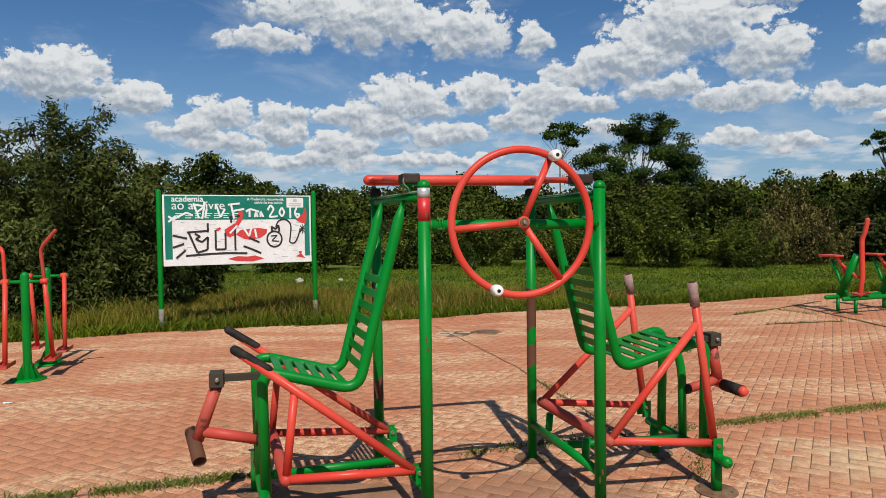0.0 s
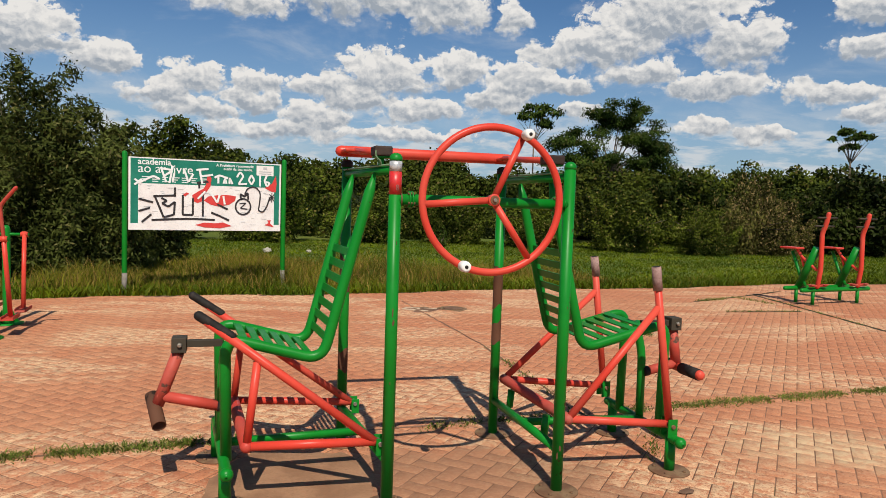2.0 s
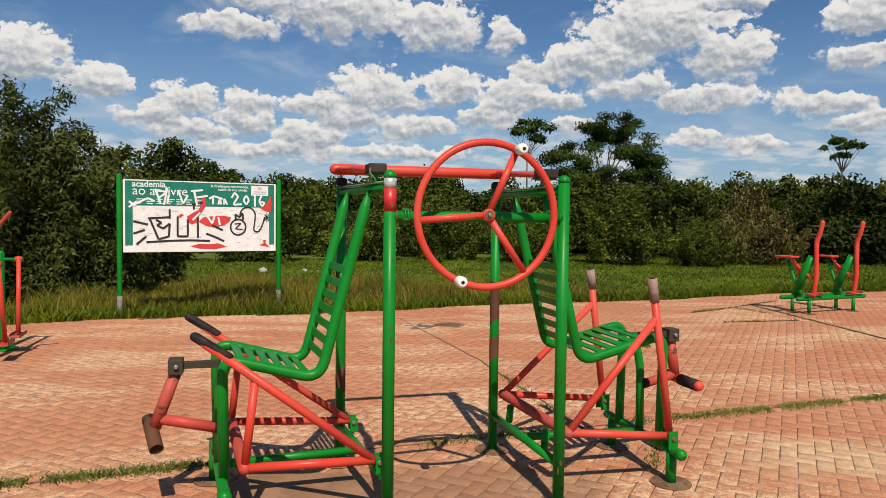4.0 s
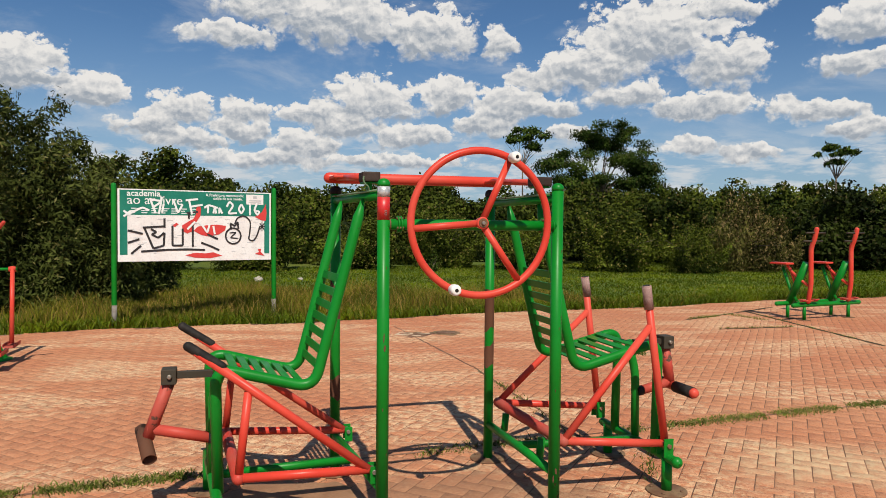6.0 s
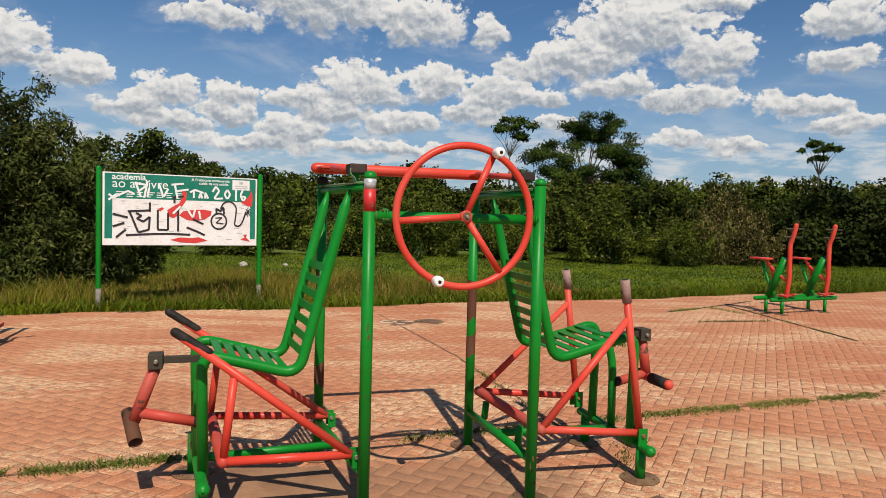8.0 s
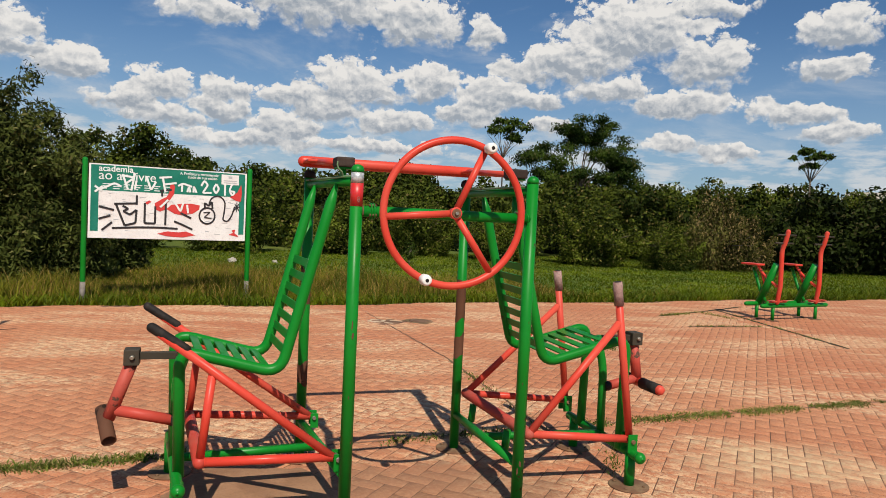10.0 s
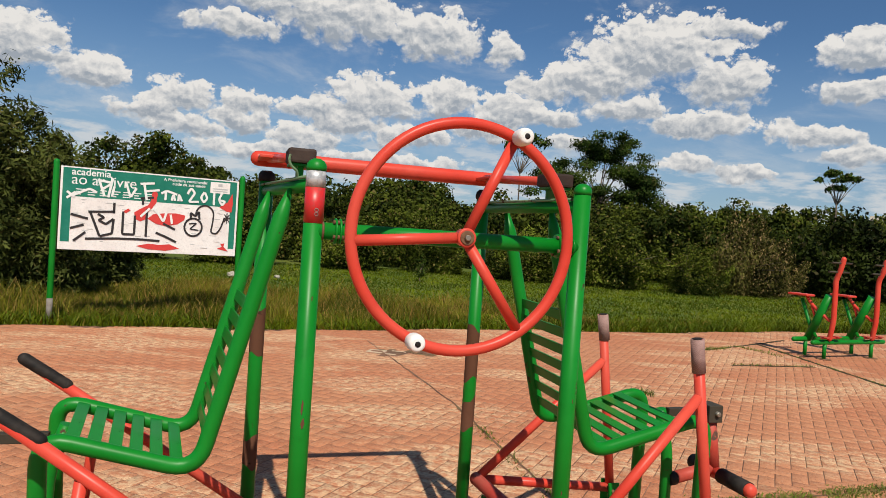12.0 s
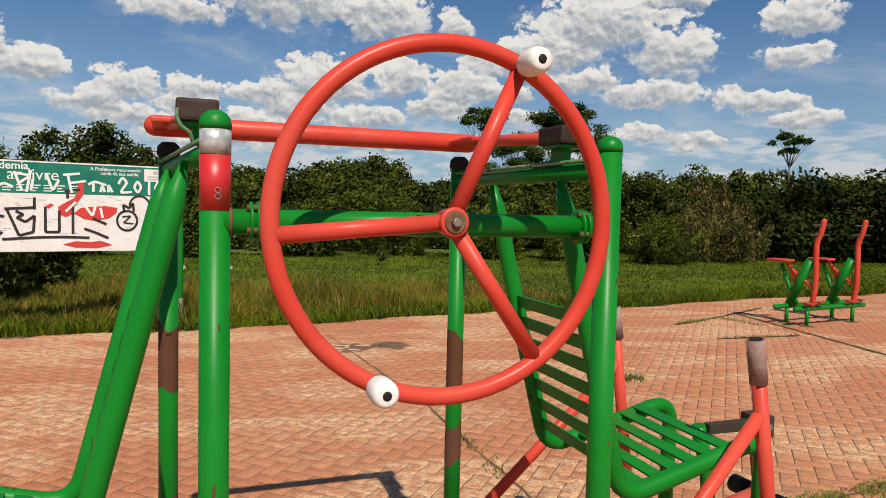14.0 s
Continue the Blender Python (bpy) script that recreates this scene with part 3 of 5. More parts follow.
    # two seats: side tubes from the top bar down the back, along the seat and down to the feet
    for s, x_top, pts, leg in (
        (-1, -0.055, [(0.0, 1.640), (-0.245, 0.680), (-0.725, 0.800)], -0.775),
        (1, 0.915, [(0.0, 1.640), (0.235, 0.700), (0.695, 0.835)], 1.685),
    ):
        shift = lambda y: (-0.09 * (y - 0.25) if s < 0 else 0.02 * (y - 0.25))
        rails = Build()
        for y in (0.25, 0.72):
            line = [(x_top + shift(y) + x, y, zz) for x, zz in pts]
            foot_x = leg + shift(y)
            rails.tube(line[:2] + [(foot_x, y, pts[2][1] + 0.005), (foot_x + 0.012 * -s, y, 0.19)], 0.0275, 18, "flat", 0.095, 0.10)
        seat = part("seat", rails, GREEN, gym, "green slatted steel seat with a high back")
        for k in range(6):
            t = 0.18 + 0.66 * k / 5
            x = x_top + pts[1][0] + (pts[2][0] - pts[1][0]) * t
            zz = pts[1][1] + (pts[2][1] - pts[1][1]) * t + 0.012
            m = Matrix.Translation((x, 0.485, zz)) @ Matrix.Rotation(math.atan2(shift(0.72) - shift(0.25), 0.47) * -1, 4, "Z") @ Matrix.Rotation(-s * 0.23, 4, "Y")
            part("slat", Build().box((-0.021, -0.235, -0.004), (0.021, 0.235, 0.004), 0.002), GREEN, seat, m=m)
        for k in range(7):
            t = 0.43 + 0.46 * k / 6
            x = x_top + pts[1][0] * t
            zz = pts[0][1] + (pts[1][1] - pts[0][1]) * t
            m = Matrix.Translation((x + shift(0.485), 0.485, zz)) @ Matrix.Rotation(math.atan2(shift(0.72) - shift(0.25), 0.47) * -1, 4, "Z") @ Matrix.Rotation(-s * 0.24, 4, "Y")
            part("back_slat", Build().box((-0.004, -0.235, -0.021), (0.004, 0.235, 0.021), 0.002), GREEN, seat, m=m)
        # foot frame: a cross tube with ball ends on two short posts, and a beam back to the posts
        fx = leg - 0.0 * s
        part("foot_tube", Build().tube([(fx + shift(0.07), 0.07, 0.195), (fx + shift(0.90), 0.90, 0.195)], 0.027, 18, "round"), GREEN, gym)
        part("ball_end", Build().ring(0.001, 0.032, pose(fx + shift(0.05), 0.045, 0.195, 90), 24, 16), GREEN, gym)
        for y in (0.14, 0.83):
            foot = part("foot_post", Build().tube([(fx + shift(y), y, 0.0), (fx + shift(y), y, 0.20)], 0.030, 18), GREEN, gym)
            disc_plate(foot, fx + shift(y), y)
        x0 = (POSTS[0][0] + POSTS[2][0]) / 2 if s < 0 else 0.90
        part("floor_beam", Build().tube([(x0, 0.48, 0.225), (fx + shift(0.48), 0.48, 0.205)], 0.026, 4), GREEN, gym)
        part("seat_strut", Build().tube([(fx + shift(0.49), 0.49, 0.20), (fx - 0.005 * s + shift(0.49), 0.49, 0.62), (fx - 0.06 * s + shift(0.49), 0.49, pts[2][1] - 0.025)], 0.025, 16, "flat", 0.08), GREEN, gym)
    return gym


gym = gym_station()


def press_lever_low(gym):
    """The red push frame that hinges at the post feet, with black grips."""
    near = dict(p=(-0.05, 0.08, 0.30), c=(-0.668, 0.10, 0.305), u=(-0.622, 0.10, 0.716), g=(-0.741, 0.10, 0.838), e=(-0.889, 0.10, 0.939))
    far = dict(p=(-0.06, 0.84, 0.285), c=(-0.735, 0.84, 0.325), u=(-0.69, 0.84, 0.735), g=(-0.811, 0.84, 0.830), e=(-0.963, 0.84, 0.932))
    lever = part("push_lever", Build().tube([near["c"], far["c"]], 0.031, 18, "round"), RED_WORN, gym, "worn red push lever with two black grips")
    for q in (near, far):
        part("lever_bar", Build().tube([q["p"], q["c"]], 0.022, 16), RED, lever)
        part("lever_bar", Build().tube([q["p"], q["e"]], 0.021, 16), RED, lever)
        part("lever_bar", Build().tube([q["c"], q["u"]], 0.020, 16), RED, lever)
        part("grip", Build().tube([q["g"], q["e"]], 0.0230, 18, "round"), RUBBER, lever, "black rubber grip")
        x, y, z = q["p"]
        for dy in (-0.042, 0.030):
            part("hinge_plate", Build().box((x, y + dy, z - 0.06), (x + 0.045, y + dy + 0.007, z + 0.025), 0.002), GREEN, gym)
        part("hinge_bolt", Build().lathe([(0.011, -0.06), (0.011, 0.055)], pose(x + 0.02, y, z, 90), 8), BOLT, gym)


def press_lever_high(gym):
    """The red pull frame that hinges at the feet, with faded upright grips."""
    near = dict(f=(1.674, 0.15, 0.273), j=(1.565, 0.15, 0.948), g=(1.555, 0.15, 1.045), e=(1.536, 0.15, 1.178), c=(1.035, 0.15, 0.335))
    far = dict(f=(1.665, 0.91, 0.300), j=(1.585, 0.91, 0.950), g=(1.572, 0.91, 1.045), e=(1.552, 0.91, 1.172), c=(0.945, 0.91, 0.370))
    lever = part("pull_lever", Build().tube([near["c"], far["c"]], 0.031, 18, "round"), RED_WORN, gym, "worn red pull lever with faded grips")
    for q in (near, far):
        part("lever_bar", Build().tube([q["f"], q["c"]], 0.022, 16), RED, lever)
        part("lever_bar", Build().tube([q["c"], q["j"]], 0.021, 16), RED, lever)
        part("lever_bar", Build().tube([q["f"], q["e"]], 0.022, 16), RED, lever)
        part("grip", Build().tube([q["g"], q["e"]], 0.0265, 18, "flat"), KNURL, lever, "knurled faded pink grip")
        part("grip_end", Build().tube([q["e"], Vector(q["e"]) + (Vector(q["e"]) - Vector(q["g"])).normalized() * 0.003], 0.020, 14), RUBBER, lever)
        x, y, z = q["f"]
        for dy in (-0.040, 0.030):
            part("hinge_plate", Build().box((x - 0.03, y + dy, z - 0.07), (x + 0.03, y + dy + 0.008, z + 0.035), 0.002), GREEN, gym)
        part("hinge_bolt", Build().lathe([(0.012, -0.05), (0.012, 0.052)], pose(x, y, z - 0.005, 90), 8), RUST, gym)
    for y in (0.28, 0.82):
        part("rest_stub", Build().tube([(0.955, y, 0.21), (0.965, y, 0.32)], 0.022, 14), GREEN, gym)


def leg_lever(gym, s, start, bracket, low, rollers, stub):
    """A swinging leg lever on an arm in front of the seat."""
    b3, l3 = Vector(bracket), Vector(low)
    part("lever_arm", Build().box((min(start, b3.x), b3.y - 0.016, b3.z - 0.018), (max(start, b3.x), b3.y + 0.016, b3.z + 0.018), 0.003), DARK_STEEL, gym, "dark steel arm")
    br = part("arm_bracket", Build().box((b3.x - 0.036, b3.y - 0.045, b3.z - 0.042), (b3.x + 0.036, b3.y + 0.045, b3.z + 0.036), 0.005), DARK_STEEL, gym, "dark steel hinge bracket")
    part("bracket_bolt", Build().lathe([(0.012, 0.0), (0.012, 0.058), (0.008, 0.061)], Matrix.Translation(b3 + Vector((0.004, 0, 0))) @ Matrix.Rotation(radians(90), 4, "X"), 8), BOLT, br)
    lever = part("leg_lever", Build().tube([b3 - Vector((0, 0, 0.03)), l3], 0.031, 18), RED_WORN, gym, "worn red leg lever")
    part("lever_stub", Build().tube([l3 + Vector((0, 0, 0.05 if s < 0 else 0.02)), stub], 0.028, 16), RED_WORN, lever)
    e = Vector(stub)
    d = (e - l3).normalized()
    part("stub_end", Build().tube([e - d * 0.012, e + d * 0.022], 0.030, 16), RUBBER, lever, "black rubber end")
    for y0, y1, mat, r, label in rollers:
        turned = Matrix.Translation((l3.x, 0, l3.z)) @ Matrix.Rotation(radians(90), 4, "X")
        part("roller", Build().lathe([(0.004, -max(y0, y1) + 0.05), (r, -max(y0, y1)), (r, -min(y0, y1)), (r - 0.004, -min(y0, y1)), (r - 0.005, -min(y0, y1) - 0.05), (0.002, -min(y0, y1) - 0.05)], turned, 20), mat, lever, label)
    return lever


press_lever_low(gym)
press_lever_high(gym)
leg_lever(gym, -1, -0.79, (-1.002, 0.48, 0.735), (-1.105, 0.48, 0.420), [], (-0.80, 0.48, 0.40))
axle_lever = leg_lever(gym, 1, 1.66, (1.884, 0.48, 0.80), (1.925, 0.48, 0.525), [(0.42, 0.245, RUBBER, 0.034, "black foam roller"), (0.54, 0.62, RUBBER, 0.034, "black foam roller"), (0.60, 0.240, RED, 0.028, "red roller axle")], (1.715, 0.48, 0.50))
part("axle_cap", Build().lathe([(0.0295, -0.275), (0.0300, -0.236), (0.024, -0.222), (0.012, -0.215), (0.002, -0.214)], Matrix.Translation((1.925, 0, 0.525)) @ Matrix.Rotation(radians(90), 4, "X"), 20), RED, axle_lever, "rounded red cap")


tip = along((-1.141, 0.55, 0.451), (-1.085, 0.37, 0.341))
part("roller", Build().lathe([(0.004, 0.01), (0.034, 0.0), (0.035, 0.216), (0.030, 0.218), (0.029, 0.10), (0.002, 0.10)], tip, 24), BARE, gym, "bare brown steel roller tube")


# ---- the notice board ----
def strip(pts, width, bend=0.0):
    """A flat brush stroke in the x, z plane."""
    pts = [Vector((x, 0, z)) for x, z in pts]
    pts = rounded(pts, bend) if bend else pts
    b = Build()
    verts, faces = [], []
    for i, p in enumerate(pts):
        d = (pts[min(i + 1, len(pts) - 1)] - pts[max(i - 1, 0)]).normalized()
        side = Vector((-d.z, 0, d.x)) * width / 2
        verts += [p + side, p - side]
    faces = [(2 * i, 2 * i + 1, 2 * i + 3, 2 * i + 2) for i in range(len(pts) - 1)]
    return b.add(verts, faces, False)


def lettering(text, size, mat, parent, m, label="", bold=0.0):
    """Raised flat letters, one part each, in the built-in font."""
    def flat_mesh(body):
        c = bpy.data.curves.new("letter", "FONT")
        c.body, c.size, c.offset = body, size, bold
        ob = new("letter", c)
        me = bpy.data.meshes.new_from_object(ob.evaluated_get(bpy.context.evaluated_depsgraph_get()))
        bpy.data.objects.remove(ob)
        return me
    width = lambda me: max((v.co.x for v in me.vertices), default=0.0)
    for k, ch in enumerate(text):
        if ch == " ":
            continue
        me = flat_mesh(ch)
        x = width(flat_mesh(text[:k + 1])) - width(me)
        me.materials.clear()
        me.materials.append(mat)
        part("letter", me, mat, parent, label, m @ Matrix.Translation((x, 0, 0)))


def notice_board():
    left, right = Vector((-4.51, 11.45)), Vector((-2.44, 12.57))
    d = right - left
    W = d.length
    board = thing("notice_board", Matrix.Translation((left.x, left.y, -0.035)) @ Matrix.Rotation(math.atan2(d.y, d.x), 4, "Z"), "green and white notice board covered in graffiti on two green posts", "notice board")
    for x in (0.0, W):
        post = part("post", Build().tube([(x, 0, 0.34), (x, 0, 2.09)], 0.038, 20, "round"), GREEN, board)
        part("post_foot", Build().tube([(x, 0, 0.0), (x, 0, 0.34)], 0.037, 20), FOOT_GREY, post, "post foot with the paint gone, grey")
    x0, x1, z0, z1 = 0.05, W - 0.05, 0.97, 2.045
    w, h = x1 - x0, z1 - z0
    panel = part("panel", Build().box((x0, -0.012, z0), (x1, 0.012, z1), 0.003), BOARD_WHITE, board, "white printed panel")
    P = lambda u, v: (x0 + u * w, z0 + v * h)

    def flat(name, u0, v0, u1, v1, mat, y, label=""):
        (a, c), (e, f) = P(u0, v0), P(u1, v1)
        part(name, Build().add([(a, y, c), (e, y, c), (e, y, f), (a, y, f)], [(0, 1, 2, 3)], False), mat, panel, label)

    flat("print_field", 0.012, 0.645, 0.988, 0.985, BOARD_GREEN, -0.0135, "teal green printed field")
    flat("print_field", 0.012, 0.095, 0.058, 0.645, BOARD_GREEN, -0.0135)
    flat("print_field", 0.952, 0.095, 0.988, 0.645, BOARD_GREEN, -0.0135)
    flat("print_field", 0.825, 0.82, 0.945, 0.965, BOARD_WHITE, -0.0145, "white crest field")
    flat("crest", 0.872, 0.905, 0.898, 0.945, INK_GREY, -0.0155)
    for v in (0.875, 0.845):
        flat("print_bar", 0.842, v - 0.008, 0.93, v + 0.008, INK_GREY, -0.0155)
    stand = lambda u, v, y=-0.0165: Matrix.Translation((P(u, v)[0], y, P(u, v)[1])) @ Matrix.Rotation(radians(90), 4, "X")
    lettering("academia", 0.125, INK_WHITE, panel, stand(0.055, 0.905), label="white lettering", bold=0.002)
    lettering("ao ar livre", 0.19, INK_WHITE, panel, stand(0.055, 0.795), label="white lettering", bold=0.0)
    lettering("A Prefeitura recomenda:", 0.058, INK_WHITE, panel, stand(0.55, 0.925), label="small white lettering", bold=0.001)
    lettering("cuide da sua sa\u00fade.", 0.058, INK_WHITE, panel, stand(0.60, 0.878), label="small white lettering", bold=0.001)
    for i, v in enumerate((0.735, 0.705, 0.675)):
        for k in range(7):
            u = 0.08 + k * 0.062
            flat("print_bar", u, v - 0.006, u + 0.05 - 0.012 * ((k * 5 + i) % 3), v + 0.006, INK_WHITE, -0.0150)
    rnd = random.Random(5)
    for i in range(46):
        u, v = rnd.uniform(0.07, 0.90), rnd.uniform(0.07, 0.62)
        flat("print_bar", u, v - 0.003, u + rnd.uniform(0.012, 0.045), v + 0.004, INK_GREY, -0.0145)

    def stroke(pts, width, mat, y, bend=0.0, name="graffiti_stroke"):
        s = strip([P(*q) for q in pts], width, bend)
        s.v = [(p[0], y, p[2]) for p in s.v]
        part(name, s, mat, panel)

    # red blots and darts
    def blot(pts):
        part("graffiti_patch", Build().add([(P(*q)[0], -0.0170, P(*q)[1]) for q in pts], [list(range(len(pts)))], False), INK_RED, panel)
    blot([(0.40, 0.42), (0.395, 0.50), (0.43, 0.55), (0.47, 0.60), (0.485, 0.66), (0.49, 0.76), (0.505, 0.80), (0.52, 0.75), (0.515, 0.64), (0.49, 0.56), (0.47, 0.50), (0.46, 0.42), (0.43, 0.39)])
    blot([(0.47, 0.43), (0.50, 0.49), (0.56, 0.51), (0.63, 0.52), (0.685, 0.50), (0.68, 0.44), (0.64, 0.38), (0.57, 0.35), (0.52, 0.37)])
    blot([(0.415, 0.08), (0.48, 0.115), (0.55, 0.105), (0.60, 0.12), (0.66, 0.07), (0.58, 0.035), (0.48, 0.045)])
    blot([(0.885, 0.64), (0.935, 0.71), (0.962, 0.83), (0.968, 0.70), (0.962, 0.58), (0.93, 0.59)])
    blot([(0.885, 0.09), (0.915, 0.12), (0.905, 0.16), (0.93, 0.165), (0.925, 0.12), (0.955, 0.06), (0.92, 0.075)])
    blot([(0.335, 0.50), (0.36, 0.54), (0.375, 0.52), (0.35, 0.48)])
    # black figures
    K, y = INK_BLACK, -0.0185
    for pts in (
        [(0.15, 0.47), (0.29, 0.49)], [(0.16, 0.47), (0.215, 0.18)], [(0.215, 0.18), (0.28, 0.22), (0.285, 0.40)], [(0.20, 0.45), (0.235, 0.41), (0.205, 0.375), (0.245, 0.33), (0.285, 0.40)],
        [(0.285, 0.60), (0.285, 0.47)], [(0.335, 0.50), (0.335, 0.22), (0.40, 0.22), (0.40, 0.46)], [(0.44, 0.68), (0.44, 0.60)], [(0.465, 0.55), (0.465, 0.20)],
        [(0.14, 0.14), (0.30, 0.16), (0.42, 0.165), (0.545, 0.155)], [(0.06, 0.43), (0.15, 0.385)], [(0.06, 0.26), (0.13, 0.31)], [(0.08, 0.11), (0.14, 0.22)],
        [(0.52, 0.26), (0.58, 0.21), (0.64, 0.15)], [(0.56, 0.38), (0.63, 0.31)], [(0.425, 0.68), (0.50, 0.70)],
        [(0.72, 0.17 + 0.28), (0.715, 0.54), (0.745, 0.50), (0.765, 0.56), (0.77, 0.46)],
    ):
        stroke(pts, 0.030, K, y, 0.02)
    ring_pts = [(0.735 + 0.052 * math.cos(radians(a)), 0.355 + 0.115 * math.sin(radians(a))) for a in range(0, 361, 20)]
    stroke(ring_pts, 0.026, K, y)
    stroke([(0.71, 0.40), (0.755, 0.41), (0.715, 0.33), (0.765, 0.32)], 0.018, K, -0.0190, 0.02)
    stroke([(0.745, 0.53), (0.76, 0.62), (0.81, 0.66), (0.855, 0.58), (0.85, 0.42), (0.84, 0.30), (0.875, 0.28), (0.90, 0.36), (0.92, 0.50)], 0.022, K, -0.0195, 0.12)
    for a in range(0, 180, 45):
        du, dv = 0.022 * math.cos(radians(a)), 0.07 * math.sin(radians(a))
        stroke([(0.935 - du, 0.50 - dv), (0.935 + du, 0.50 + dv)], 0.014, K, -0.0200 - a * 0.00001)
    # white figures over the green
    for k, pts in enumerate((
        [(0.035, 0.62), (0.08, 0.70)], [(0.035, 0.70), (0.075, 0.64)], [(0.07, 0.66), (0.15, 0.75), (0.19, 0.71)], [(0.195, 0.88), (0.23, 0.67)], [(0.20, 0.86), (0.27, 0.84), (0.22, 0.76)], [(0.27, 0.90), (0.25, 0.66)], [(0.28, 0.80), (0.27, 0.68)],
        [(0.34, 0.87), (0.37, 0.68), (0.40, 0.80)], [(0.42, 0.86), (0.50, 0.88)], [(0.44, 0.88), (0.46, 0.66)], [(0.45, 0.77), (0.53, 0.80)],
        [(0.54, 0.76), (0.57, 0.80), (0.63, 0.76)], [(0.565, 0.79), (0.565, 0.68)], [(0.60, 0.68), (0.61, 0.76), (0.62, 0.68)], [(0.64, 0.68), (0.64, 0.77), (0.66, 0.68)],
        [(0.69, 0.78), (0.71, 0.86), (0.735, 0.80), (0.70, 0.68), (0.76, 0.69)], [(0.79, 0.82), (0.77, 0.75), (0.79, 0.68), (0.81, 0.75), (0.79, 0.82)], [(0.85, 0.84), (0.85, 0.66)], [(0.90, 0.84), (0.88, 0.74), (0.90, 0.66), (0.92, 0.72), (0.885, 0.73)],
        [(0.50, 0.56), (0.53, 0.50), (0.56, 0.40), (0.575, 0.52)], [(0.60, 0.50), (0.61, 0.38)], [(0.43, 0.45), (0.48, 0.56)],
    )):
        stroke(pts, 0.030, INK_WHITE, -0.0205 - 0.00012 * k, 0.03)


notice_board()


# ---- the double riding machine at the far side ----
def riding_machine():
    base = Vector((6.68, 13.07, 0))
    ang = radians(24.6)
    mach = thing("riding_machine", Matrix.Translation(base) @ Matrix.Rotation(ang, 4, "Z"), "green and red steel double riding machine on the paving", "exercise machine")
    # x along the rails, y away from the riders' front
    for y in (0.16, -0.16):
        part("rail", Build().tube([(-0.80, y, 0.255), (0.80, y, 0.255)], 0.037, 16, "round"), GREEN, mach)
        for x in (-0.54, 0.54):
            leg = part("leg", Build().tube([(x, y, 0), (x, y, 0.25)], 0.028, 14), GREEN, mach)
            part("base_plate", Build().lathe([(0.10, 0.0), (0.10, 0.008), (0.03, 0.01)], pose(x, y, 0.001), 24), RUST, leg)
    for x in (-0.50, 0.48):
        u = lambda v, z, dx=0.0: (x + dx, 0.16 - v, z * 1.05)
        frame_ = part("slant_beam", Build().tube([u(0.0, 0.25), u(0.31, 0.90)], 0.062, 16), GREEN, mach)
        part("seat_strut", Build().tube([u(-0.15, 0.82), u(0.02, 0.45), u(0.14, 0.28)], 0.028, 12, "flat", 0.05), GREEN, mach)
        part("saddle", Build().box((x - 0.10, 0.16 - 0.0, 0.90), (x + 0.10, 0.16 + 0.34, 0.935), 0.016), RED, mach, "red saddle plate")
        part("link", Build().tube([u(-0.06, 0.85), u(0.03, 0.74), u(0.34, 0.55)], 0.024, 12, "flat", 0.08), RED, mach)
        part("link", Build().tube([u(0.0, 0.80), u(0.10, 0.56)], 0.020, 12), RED, mach)
        col = part("column", Build().tube([u(0.36, 0.30), u(0.40, 0.56), u(0.385, 1.14), u(0.44, 1.26), u(0.48, 1.43)], 0.038, 16, "round", 0.08), RED, mach, "red steering column")
        for v, z, w in ((0.46, 1.375, 0.22), (0.42, 1.245, 0.22)):
            part("handlebar", Build().tube([u(v, z, -w), u(v, z, w)], 0.015, 10), DARK_STEEL, col, "thin dark handlebar")
        part("foot_bar", Build().tube([u(0.37, 0.31, -0.20), u(0.37, 0.31, 0.20)], 0.016, 10), RED_WORN, col)
        for dx in (-0.2, 0.1):
            part("foot_rest", Build().box((x + dx, 0.16 - 0.42, 0.338), (x + dx + 0.1, 0.16 - 0.32, 0.352), 0.004), RED_WORN, col)


riding_machine()


